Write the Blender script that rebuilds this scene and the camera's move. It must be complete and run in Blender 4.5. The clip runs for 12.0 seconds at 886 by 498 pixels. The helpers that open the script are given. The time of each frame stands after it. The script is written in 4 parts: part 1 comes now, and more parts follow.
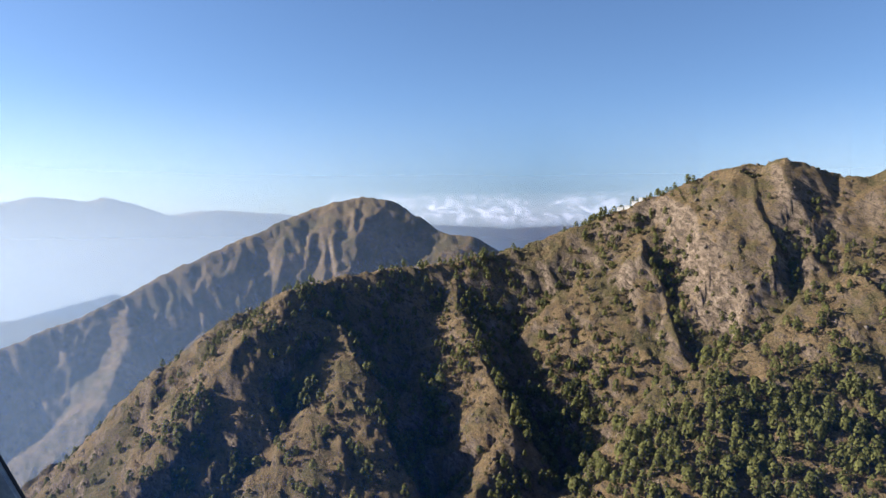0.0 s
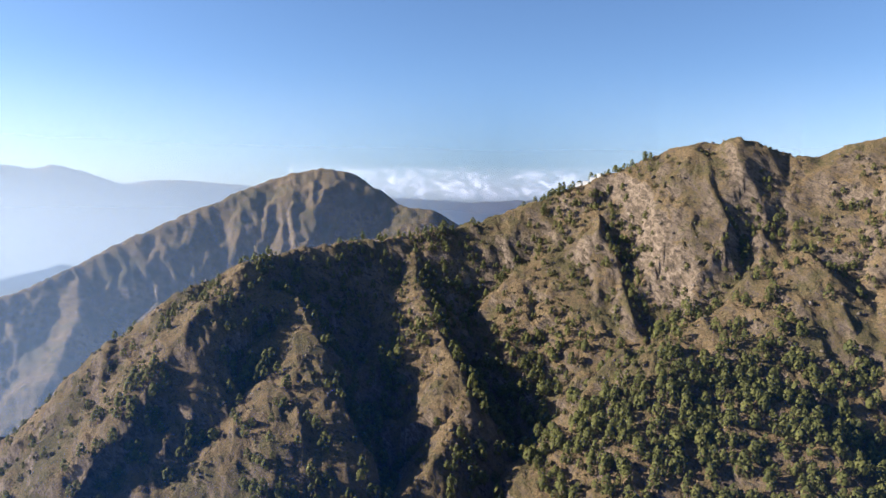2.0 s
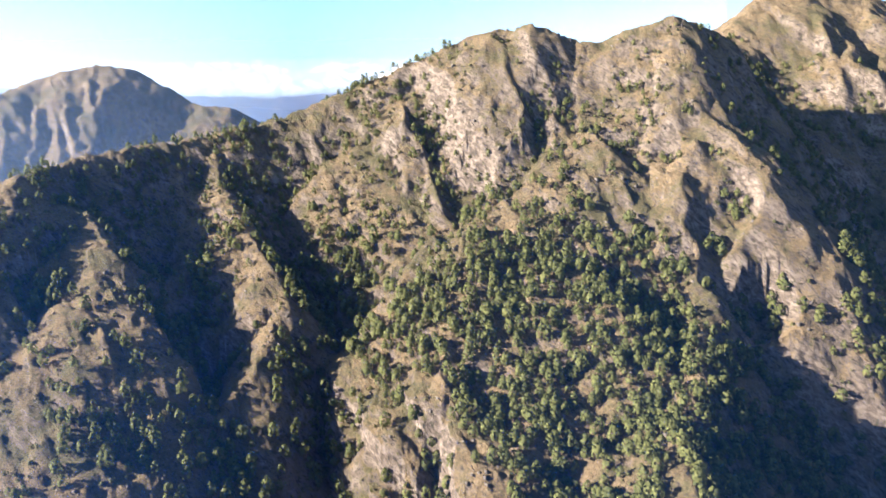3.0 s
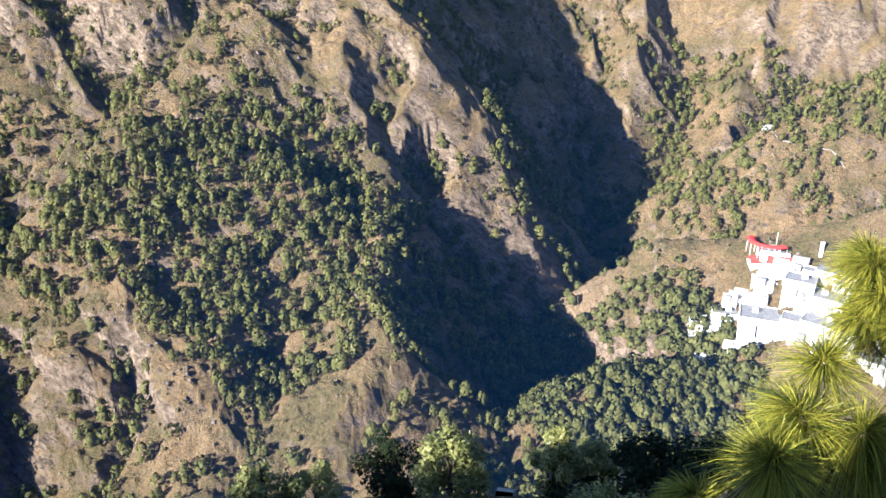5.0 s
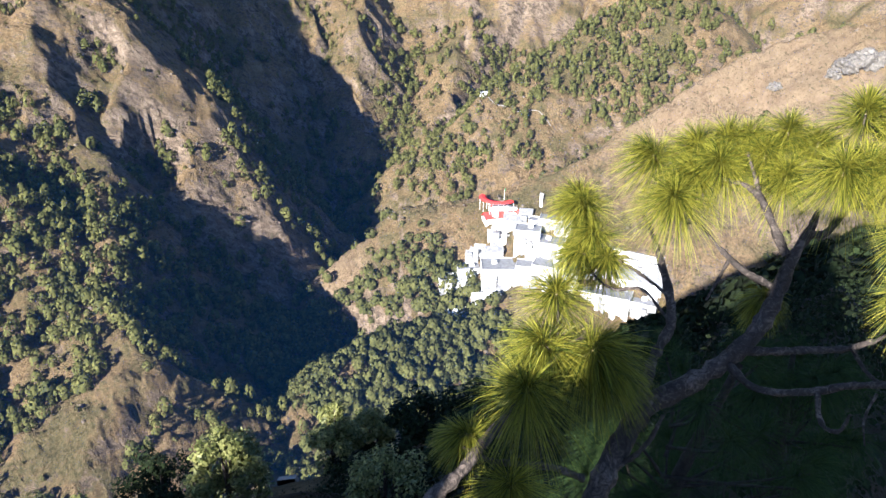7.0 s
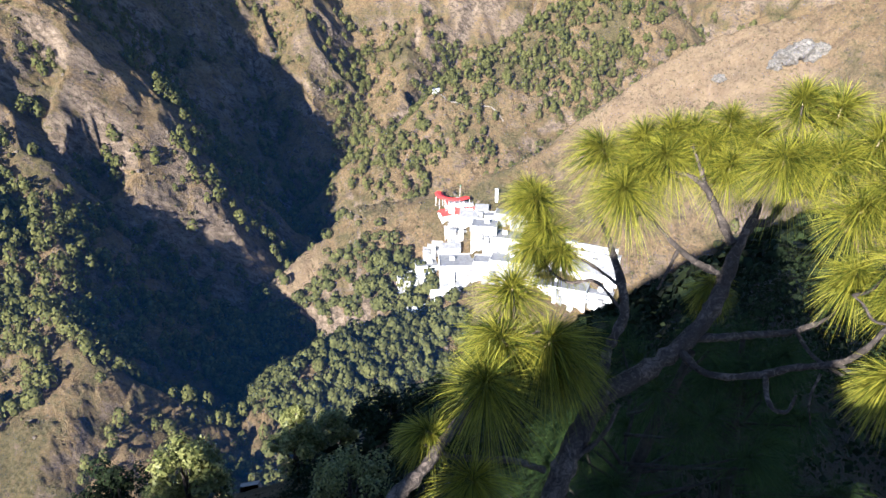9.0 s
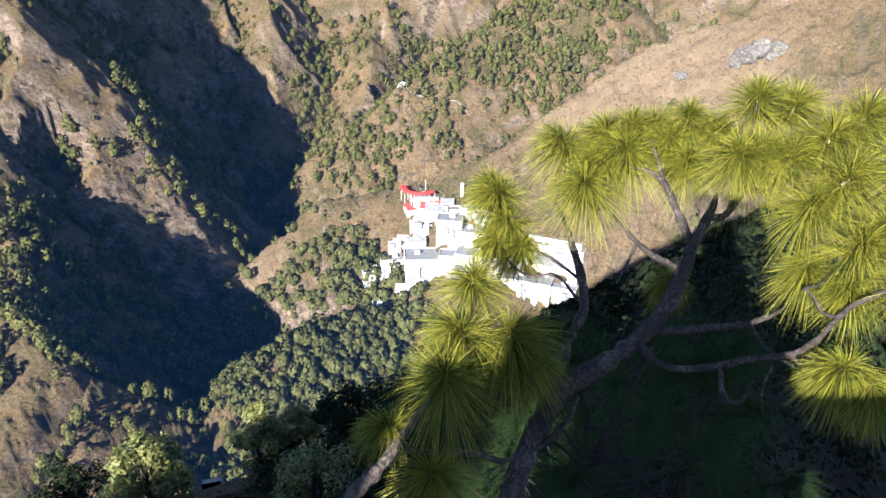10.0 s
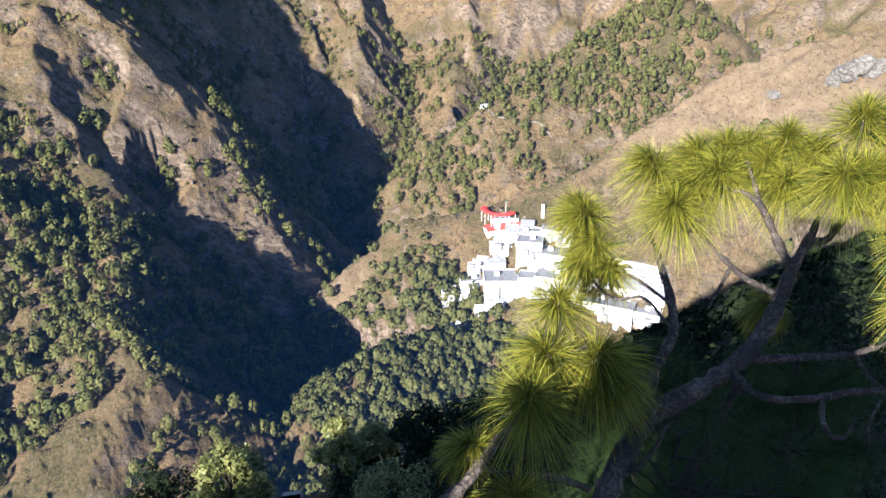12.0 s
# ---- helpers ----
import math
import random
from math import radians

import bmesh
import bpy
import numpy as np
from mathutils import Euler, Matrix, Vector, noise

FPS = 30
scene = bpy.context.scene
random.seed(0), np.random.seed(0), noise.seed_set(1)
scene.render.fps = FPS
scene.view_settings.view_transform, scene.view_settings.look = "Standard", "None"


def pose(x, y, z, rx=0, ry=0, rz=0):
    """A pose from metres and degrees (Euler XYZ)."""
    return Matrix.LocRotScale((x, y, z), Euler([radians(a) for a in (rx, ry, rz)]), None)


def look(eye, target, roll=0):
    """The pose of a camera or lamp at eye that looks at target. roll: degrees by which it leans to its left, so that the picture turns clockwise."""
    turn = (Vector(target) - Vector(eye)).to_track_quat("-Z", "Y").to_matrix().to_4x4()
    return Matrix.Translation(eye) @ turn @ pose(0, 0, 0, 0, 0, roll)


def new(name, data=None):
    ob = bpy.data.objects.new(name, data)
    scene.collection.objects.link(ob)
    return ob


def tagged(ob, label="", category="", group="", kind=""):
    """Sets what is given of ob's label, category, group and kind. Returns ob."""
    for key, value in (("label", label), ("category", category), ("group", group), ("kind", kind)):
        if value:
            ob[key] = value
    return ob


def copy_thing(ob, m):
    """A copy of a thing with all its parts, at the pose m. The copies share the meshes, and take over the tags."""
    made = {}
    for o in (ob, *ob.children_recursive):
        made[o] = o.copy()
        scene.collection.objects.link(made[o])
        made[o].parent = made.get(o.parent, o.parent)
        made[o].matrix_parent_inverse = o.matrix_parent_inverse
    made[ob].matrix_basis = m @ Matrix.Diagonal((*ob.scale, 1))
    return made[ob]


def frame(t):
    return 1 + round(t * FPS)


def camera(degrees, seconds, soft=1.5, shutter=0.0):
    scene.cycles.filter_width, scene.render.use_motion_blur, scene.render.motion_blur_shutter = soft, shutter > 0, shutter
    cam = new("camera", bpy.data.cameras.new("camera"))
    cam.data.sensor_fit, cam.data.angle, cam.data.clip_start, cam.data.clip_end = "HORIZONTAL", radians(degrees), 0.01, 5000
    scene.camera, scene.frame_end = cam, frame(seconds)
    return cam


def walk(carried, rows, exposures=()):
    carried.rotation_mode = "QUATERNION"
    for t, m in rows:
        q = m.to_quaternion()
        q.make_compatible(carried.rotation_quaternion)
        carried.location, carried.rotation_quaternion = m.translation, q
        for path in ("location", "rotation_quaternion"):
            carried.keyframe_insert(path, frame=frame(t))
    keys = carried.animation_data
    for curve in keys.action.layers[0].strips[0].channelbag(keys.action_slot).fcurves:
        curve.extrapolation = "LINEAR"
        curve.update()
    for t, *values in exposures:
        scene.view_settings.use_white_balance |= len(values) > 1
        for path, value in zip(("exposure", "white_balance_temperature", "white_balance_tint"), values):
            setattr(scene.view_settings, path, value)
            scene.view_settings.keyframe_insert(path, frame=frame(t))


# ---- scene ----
# Camera: a slow pan by hand from a high viewpoint. Yaw to the left, pitch up, roll, in degrees.
cam = camera(64.3, 12.0, 1.5, 0.12)


def aim(x, y, z, yaw, pitch, roll):
    a, b = radians(yaw), radians(pitch)
    way = Vector((-math.sin(a) * math.cos(b), math.cos(a) * math.cos(b), math.sin(b)))
    return look((x, y, z), Vector((x, y, z)) + way, roll)


PATH = [
    (0.0, aim(0.000, 0.000, 1.600, 0.00, -1.90, 0.00)),
    (0.5, aim(0.000, 0.000, 1.600, 0.08, -2.23, -0.16)),
    (1.0, aim(0.000, 0.000, 1.600, 0.73, -2.95, 0.44)),
    (1.5, aim(0.000, 0.000, 1.600, -1.73, -4.28, 0.90)),
    (2.0, aim(0.000, 0.000, 1.600, -3.32, -4.04, 0.82)),
    (2.5, aim(0.000, 0.000, 1.600, -8.20, -4.67, 0.83)),
    (3.0, aim(0.000, 0.000, 1.600, -18.66, -12.62, -1.22)),
    (3.3, aim(0.000, 0.000, 1.600, -25.82, -17.17, -0.16)),
    (3.5, aim(0.000, 0.000, 1.600, -32.79, -18.36, 1.33)),
    (3.7, aim(0.000, 0.000, 1.600, -36.84, -19.37, 2.35)),
    (5.3, aim(0.020, 0.013, 1.607, -49.18, -24.31, -1.86)),
    (5.5, aim(0.009, 0.017, 1.606, -55.10, -24.11, -0.43)),
    (6.0, aim(-0.008, 0.016, 1.599, -62.75, -24.16, 1.49)),
    (6.5, aim(-0.008, 0.009, 1.598, -66.50, -24.70, 0.70)),
    (6.7, aim(-0.001, 0.008, 1.595, -67.07, -24.80, 0.75)),
    (8.3, aim(0.006, 0.009, 1.601, -67.05, -24.69, -0.56)),
    (8.5, aim(0.005, 0.006, 1.601, -68.05, -24.81, -0.22)),
    (9.0, aim(0.000, -0.000, 1.602, -70.95, -24.99, 0.30)),
    (9.5, aim(0.008, -0.005, 1.604, -73.19, -25.47, 1.45)),
    (10.0, aim(0.010, -0.012, 1.598, -74.07, -25.42, 1.72)),
    (10.5, aim(0.003, -0.007, 1.596, -71.31, -25.38, 0.84)),
    (11.0, aim(-0.002, -0.002, 1.604, -70.09, -23.64, 0.85)),
    (11.5, aim(-0.004, 0.003, 1.600, -68.91, -24.05, 0.72)),
    (12.0, aim(-0.006, 0.003, 1.597, -66.94, -23.80, -0.29)),
]

EXPOSURES = [(0.0, 1.42, 5500, 13), (2.6, 1.64, 5500, 13), (3.2, 3.0, 5150, 15), (3.7, 3.25, 5150, 15), (5.3, 2.3, 5180, 13), (12.0, 2.13, 5180, 13)]
walk(cam, PATH, EXPOSURES)

# Light: low afternoon sun from behind and to the left of the valley, clear sky
SUN_AZ, SUN_EL = -82.4, 20.5  # degrees to the right of +y, above the horizon
world = bpy.data.worlds.new("world")
scene.world = world
world.use_nodes = True
wn = world.node_tree.nodes
sky = wn.new("ShaderNodeTexSky")
sky.sky_type = "NISHITA"
sky.sun_disc = False
sky.sun_elevation, sky.sun_rotation = radians(SUN_EL), radians(SUN_AZ)
sky.altitude, sky.air_density, sky.dust_density, sky.ozone_density = 1900, 1.0, 1.8, 2.0
world.node_tree.links.new(sky.outputs[0], wn["Background"].inputs[0])
wn["Background"].inputs[1].default_value = 0.054
sun = new("sun", bpy.data.lights.new("sun", "SUN"))
sun.data.energy, sun.data.angle, sun.data.color = 5.0, radians(0.55), (1.0, 0.855, 0.63)
toward = Vector((math.sin(radians(SUN_AZ)) * math.cos(radians(SUN_EL)), math.cos(radians(SUN_AZ)) * math.cos(radians(SUN_EL)), math.sin(radians(SUN_EL))))
sun.matrix_world = look(toward * 200, (0, 0, 0))


# Materials
def material(name):
    m = bpy.data.materials.new(name)
    m.use_nodes = True
    nt = m.node_tree
    return m, nt, nt.nodes["Principled BSDF"]


def node(nt, kind, **inputs):
    n = nt.nodes.new("ShaderNode" + kind)
    for key, value in inputs.items():
        sock = n.inputs[key.replace("_", " ")]
        if isinstance(value, bpy.types.NodeSocket):
            nt.links.new(value, sock)
        else:
            sock.default_value = value
    return n


def coords(nt):
    return node(nt, "TexCoord").outputs["Object"]


def fbm(nt, vec, scale, detail=6.0, rough=0.6, distort=0.0):
    return node(nt, "TexNoise", Vector=vec, Scale=scale, Detail=detail, Roughness=rough, Distortion=distort).outputs["Fac"]


def ramp(nt, fac, stops):
    n = node(nt, "ValToRGB", Fac=fac)
    while len(n.color_ramp.elements) < len(stops):
        n.color_ramp.elements.new(0.5)
    for e, (at, c) in zip(n.color_ramp.elements, stops):
        e.position, e.color = at, (*c, 1) if len(c) == 3 else c
    return n.outputs[0]


def span(nt, fac, lo, hi):
    return node(nt, "MapRange", Value=fac, From_Min=lo, From_Max=hi).outputs[0]


def mix(nt, fac, a, b):
    n = nt.nodes.new("ShaderNodeMix")
    n.data_type = "RGBA"
    for sock, value in ((n.inputs[0], fac), (n.inputs[6], a), (n.inputs[7], b)):
        if isinstance(value, bpy.types.NodeSocket):
            nt.links.new(value, sock)
        else:
            sock.default_value = (*value, 1) if isinstance(value, tuple) else value
    return n.outputs[2]


def math_node(nt, op, a, b):
    n = nt.nodes.new("ShaderNodeMath")
    n.operation = op
    for sock, value in zip(n.inputs, (a, b)):
        if isinstance(value, bpy.types.NodeSocket):
            nt.links.new(value, sock)
        else:
            sock.default_value = value
    return n.outputs[0]


def finish(nt, bsdf, colour, rough=0.9, bump=None, strength=0.5, distance=0.1):
    if isinstance(colour, bpy.types.NodeSocket):
        nt.links.new(colour, bsdf.inputs["Base Color"])
    else:
        bsdf.inputs["Base Color"].default_value = (*colour, 1)
    bsdf.inputs["Roughness"].default_value = rough
    bsdf.inputs["Specular IOR Level"].default_value = 0.2
    if bump is not None:
        b = node(nt, "Bump", Height=bump, Strength=strength, Distance=distance)
        nt.links.new(b.outputs[0], bsdf.inputs["Normal"])


def hillside_material():
    m, nt, b = material("dry_hillside")
    v = coords(nt)
    up = node(nt, "SeparateXYZ", Vector=node(nt, "NewGeometry").outputs["Normal"]).outputs["Z"]
    # rock beds dip to one side, so the rock's grain is stretched along them
    tilt = node(nt, "Mapping", Vector=node(nt, "Mapping", Vector=v, Rotation=(0.15, -0.85, 0.2)).outputs[0], Scale=(0.55, 0.7, 1.2)).outputs[0]
    beds = fbm(nt, tilt, 0.16, 7, 0.72, 0.6)
    big, mid, fine = fbm(nt, v, 0.011, 5), fbm(nt, v, 0.06, 6, 0.65, 0.4), fbm(nt, v, 0.4, 6, 0.75)
    mixed = math_node(nt, "ADD", math_node(nt, "MULTIPLY", mid, 0.55), math_node(nt, "MULTIPLY", fine, 0.45))
    grass = ramp(nt, mixed, [(0.36, (0.074, 0.053, 0.024)), (0.5, (0.172, 0.117, 0.056)), (0.64, (0.290, 0.205, 0.114))])
    green = ramp(nt, fine, [(0.35, (0.046, 0.042, 0.015)), (0.65, (0.140, 0.108, 0.046))])
    rock = ramp(nt, beds, [(0.36, (0.050, 0.038, 0.026)), (0.5, (0.165, 0.122, 0.084)), (0.62, (0.300, 0.232, 0.168))])
    c = mix(nt, span(nt, math_node(nt, "ADD", big, math_node(nt, "MULTIPLY", mid, 0.8)), 0.86, 1.02), grass, green)
    steep = span(nt, math_node(nt, "ADD", up, math_node(nt, "MULTIPLY", math_node(nt, "SUBTRACT", beds, 0.5), 1.3)), 0.65, 0.52)
    c = mix(nt, steep, c, rock)
    # bare pale soil of old slips
    for place, near_r, far_r in (((800, 10, -140), 90.0, 190.0), ((612, 152, -335), 14.0, 34.0), ((615, 385, -360), 15.0, 55.0)):
        gap = node(nt, "VectorMath", Vector=v)
        gap.operation = "DISTANCE"
        gap.inputs[1].default_value = place
        reach = math_node(nt, "ADD", gap.outputs["Value"], math_node(nt, "MULTIPLY", math_node(nt, "SUBTRACT", mid, 0.5), far_r))
        soil = ramp(nt, mixed, [(0.36, (0.150, 0.104, 0.060)), (0.62, (0.30, 0.215, 0.130))])
        c = mix(nt, math_node(nt, "MULTIPLY", span(nt, reach, far_r, near_r), 0.8), c, soil)
    # shade under the trees of the near bank, painted into the ground colour
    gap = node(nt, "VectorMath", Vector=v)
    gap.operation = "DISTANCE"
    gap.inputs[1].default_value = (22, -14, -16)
    bank_shade = ramp(nt, fine, [(0.35, (0.010, 0.008, 0.005)), (0.65, (0.045, 0.034, 0.020))])
    c = mix(nt, span(nt, math_node(nt, "ADD", gap.outputs["Value"], math_node(nt, "MULTIPLY", mid, 12.0)), 46.0, 36.0), c, bank_shade)
    speck = span(nt, fbm(nt, v, 0.24, 4, 0.7), 0.57, 0.63)
    c = mix(nt, math_node(nt, "MULTIPLY", speck, 0.7), c, (0.046, 0.045, 0.018))
    relief_fine = math_node(nt, "ADD", fbm(nt, v, 0.30, 8, 0.8), math_node(nt, "MULTIPLY", beds, 1.2))
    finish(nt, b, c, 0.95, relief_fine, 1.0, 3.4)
    return m


def foliage_material(name, dark, light, scale):
    m, nt, b = material(name)
    rnd = node(nt, "NewGeometry").outputs["Random Per Island"]
    patch = fbm(nt, coords(nt), scale, 3)
    c = ramp(nt, math_node(nt, "ADD", math_node(nt, "MULTIPLY", rnd, 0.45), math_node(nt, "MULTIPLY", patch, 0.55)), [(0.25, dark), (0.75, light)])
    finish(nt, b, c, 0.8)
    both = node(nt, "MixShader", Fac=0.38)
    nt.links.new(b.outputs[0], both.inputs[1])
    nt.links.new(node(nt, "BsdfTranslucent", Color=c).outputs[0], both.inputs[2])
    nt.links.new(both.outputs[0], nt.nodes["Material Output"].inputs[0])
    return m


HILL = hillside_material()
PINE_FAR = foliage_material("pine_foliage", (0.072, 0.078, 0.022), (0.160, 0.154, 0.043), 0.06)
BROAD_FAR = foliage_material("broadleaf_foliage", (0.056, 0.063, 0.019), (0.145, 0.142, 0.043), 0.05)
SCRUB = foliage_material("scrub_foliage", (0.070, 0.068, 0.022), (0.165, 0.146, 0.050), 0.05)


# Relief: crest lines in plan with the fall of the slopes to either side
def hashed(ix, iy, seed):
    h = (ix.astype(np.int64) * 374761393 + iy.astype(np.int64) * 668265263 + seed * 974711) & 0x7FFFFFFF
    h = ((h ^ (h >> 13)) * 1274126177) & 0x7FFFFFFF
    return ((h ^ (h >> 16)) & 0xFFFF) / 65535.0


def lumps(x, y, seed):
    """Smooth random values in the plane, -1 to 1, one lump a unit."""
    ix, iy = np.floor(x), np.floor(y)
    fx, fy = x - ix, y - iy
    u, v = fx * fx * fx * (fx * (fx * 6 - 15) + 10), fy * fy * fy * (fy * (fy * 6 - 15) + 10)
    out = 0
    for dx in (0, 1):
        for dy in (0, 1):
            a = hashed(ix + dx, iy + dy, seed) * 2 * np.pi
            g = np.cos(a) * (fx - dx) + np.sin(a) * (fy - dy)
            out = out + g * (u if dx else 1 - u) * (v if dy else 1 - v)
    return out * 1.5


def rough_lumps(x, y, seed, octaves, gain=0.5, ridged=False):
    total, amp = 0, 1.0
    for k in range(octaves):
        n = lumps(x * 2.03**k + 17.3 * k, y * 2.03**k - 9.1 * k, seed + k)
        total = total + amp * ((1 - 2 * np.abs(n)) if ridged else n)
        amp *= gain
    return total


CRESTS = []


def crest(points, fall_left, fall_right, rib, rib_width, bend=0.0015):
    CRESTS.append((np.array(points, float), fall_left, fall_right, rib, rib_width, bend))


crest([(-617, 899, -408), (-537, 902, -339), (-418, 909, -245), (-349, 894, -179), (-278, 908, -119), (-197, 929, -82), (-137, 980, -68), (-68, 1008, -59), (5, 1020, -53), (79, 1027, -37), (145, 1030, -19), (227, 1025, 15), (292, 998, 42), (346, 960, 66), (385, 934, 83), (411, 917, 82), (436, 900, 89), (496, 880, 60), (533, 858, 68), (598, 814, 94), (677, 816, 67)], 0.75, 1.2, 4, 60, 0.0010)
crest([(-278, 908, -119), (-227, 819, -164), (-194, 766, -221), (-169, 720, -279)], 0.7, 0.8, 4, 50, 0.0006)
crest([(-197, 929, -82), (-133, 895, -125), (-103, 839, -161)], 1.0, 0.55, 3, 50, 0.0012)
crest([(17, 1015, -56), (23, 935, -119), (45, 849, -163), (75, 751, -217), (31, 699, -271)], 1.05, 0.75, 4, 50, 0.0015)
crest([(23, 935, -119), (-10, 885, -173), (-53, 833, -207), (-71, 782, -245), (-56, 733, -284)], 0.75, 0.9, 4, 50, 0.0006)
crest([(227, 1025, 15), (219, 955, -60), (244, 877, -111), (264, 808, -158), (277, 777, -177)], 1.05, 0.6, 4, 50, 0.0015)
crest([(385, 934, 83), (397, 868, 8), (363, 829, -52), (322, 798, -127)], 1.0, 0.8, 4, 50, 0.0015)
crest([(490, 872, 58), (453, 783, -52), (372, 775, -98), (311, 764, -129)], 0.42, 1.1, 2.5, 55, 0.0020)
crest([(311, 764, -129), (243, 741, -178), (185, 722, -226), (151, 719, -251), (101, 708, -286), (73, 696, -331), (50, 678, -372), (27, 659, -404), (-5, 640, -435), (6, 645, -397)], 0.30, 1.1, 2.5, 55, 0.0008)
crest([(598, 814, 94), (572, 721, -27), (515, 625, -139), (461, 540, -227), (412, 496, -257), (370, 466, -281), (340, 406, -303), (348, 380, -326), (365, 349, -352), (388, 331, -373), (412, 317, -399)], 1.15, 0.5, 2.5, 55, 0.0007)
crest([(572, 721, -27), (398, 694, -185)], 0.5, 0.42, 2.5, 55, 0.0022)
crest([(398, 694, -185), (311, 599, -261), (246, 525, -311), (187, 442, -373)], 0.45, 0.36, 2.5, 55, 0.0010)
crest([(551, 686, -58), (595, 621, -132), (630, 578, -185), (674, 526, -249), (712, 473, -335), (731, 444, -370)], 1.05, 0.95, 7, 50, 0.0010)
crest([(830, 1000, 82), (926, 1023, 147), (1022, 1029, 173), (1162, 980, 142), (1325, 897, 170), (1527, 700, 215), (1688, 332, 109), (1592, -162, 115)], 0.7, 0.8, 22, 140, 0.0005)
crest([(1057, 1064, 179), (1059, 961, 25), (1096, 806, -9), (1088, 675, -92), (1042, 532, -214), (1009, 463, -253)], 1.0, 0.95, 9, 70, 0.0007)
crest([(1199, 902, 101), (1205, 751, 24), (1177, 641, -27), (1147, 591, -76)], 0.95, 0.8, 9, 70, 0.0007)
crest([(1243, 134, -70), (1078, 266, -162), (949, 347, -224), (897, 396, -278), (855, 448, -322), (819, 481, -364)], 0.6, 1.05, 2.5, 55, 0.0009)
crest([(896, -208, -49), (882, -123, -86), (860, 1, -124), (795, 88, -186), (758, 136, -226), (728, 179, -249), (704, 257, -278), (681, 338, -294), (643, 385, -339), (605, 409, -371), (560, 403, -394), (521, 372, -413)], 0.62, 1.0, 2.5, 55, 0.0009)
crest([(629, 117, -364), (560, 216, -358), (492, 268, -348), (440, 296, -352)], 0.7, 1.3, 2.5, 55, 0.0009)
crest([(-1054, 1397, -360), (-988, 1564, -273), (-863, 1693, -211), (-805, 1776, -177), (-724, 1864, -119), (-568, 2001, -34), (-470, 2067, 16), (-363, 2119, 65), (-246, 2136, 90), (-160, 2124, 81), (-73, 2079, 28), (2, 2030, -20), (82, 1998, -28), (160, 1974, -70)], 0.6, 0.7, 9, 80, 0.0003)
crest([(-246, 2136, 90), (-234, 2027, -31), (-248, 1884, -150)], 0.85, 0.6, 8, 70, 0.0006)
crest([(-470, 2067, 16), (-527, 1909, -122), (-572, 1759, -240), (-618, 1584, -318)], 0.8, 0.6, 8, 70, 0.0006)
crest([(-805, 1776, -177), (-725, 1626, -261), (-692, 1443, -348)], 0.8, 0.6, 8, 70, 0.0006)
crest([(-2932, 3545, 171), (-2444, 3897, 144), (-2305, 3981, 185), (-2107, 4089, 161), (-1988, 4148, 186), (-1836, 4218, 149), (-1692, 4278, 89), (-1244, 4387, -42)], 1.2, 1.2, 40, 420, 0.0001)
crest([(-1887, 4413, 53), (-1510, 4556, 113), (-993, 4696, 83), (-322, 4789, 19), (444, 4779, -8), (1178, 4653, 19)], 0.8, 0.8, 25, 420, 0.0001)

# the viewpoint's own spur; its unseen western crest is raised to shade the bank
crest([(-500, 140, 90), (-160, 45, 46), (-12, 4, 1.5), (0, 0, 0)], 0.8, 0.8, 2, 30)
crest([(0, 0, 0), (59, -10, -20), (158, -28, -54), (330, -100, -150), (420, -230, -190), (700, -330, -160), (896, -208, -49)], 0.95, 0.7, 3, 30)


GULLIES = []


def gully(points, rise_left, rise_right, reach):
    """A cut along a line of stream bed, with banks rising to either side."""
    GULLIES.append((np.array(points, float), rise_left, rise_right, reach))


gully([(273, 958, -14), (282, 899, -71), (282, 843, -121), (296, 809, -155), (256, 734, -170), (198, 708, -222)], 0.7, 0.7, 60)
gully([(398, 904, 59), (396, 851, 1), (405, 819, -45), (393, 787, -87), (352, 773, -123), (282, 750, -153)], 0.7, 0.7, 55)
gully([(1226, 664, -65), (1173, 592, -153), (1130, 544, -220), (1040, 498, -273), (936, 489, -329)], 0.4, 1.1, 190)
gully([(544, 606, -158), (515, 599, -190), (502, 573, -225), (524, 548, -268)], 0.8, 0.8, 60)
gully([(192, 566, -303), (179, 560, -343), (169, 541, -376), (142, 527, -400), (114, 521, -426)], 1.0, 1.0, 30)


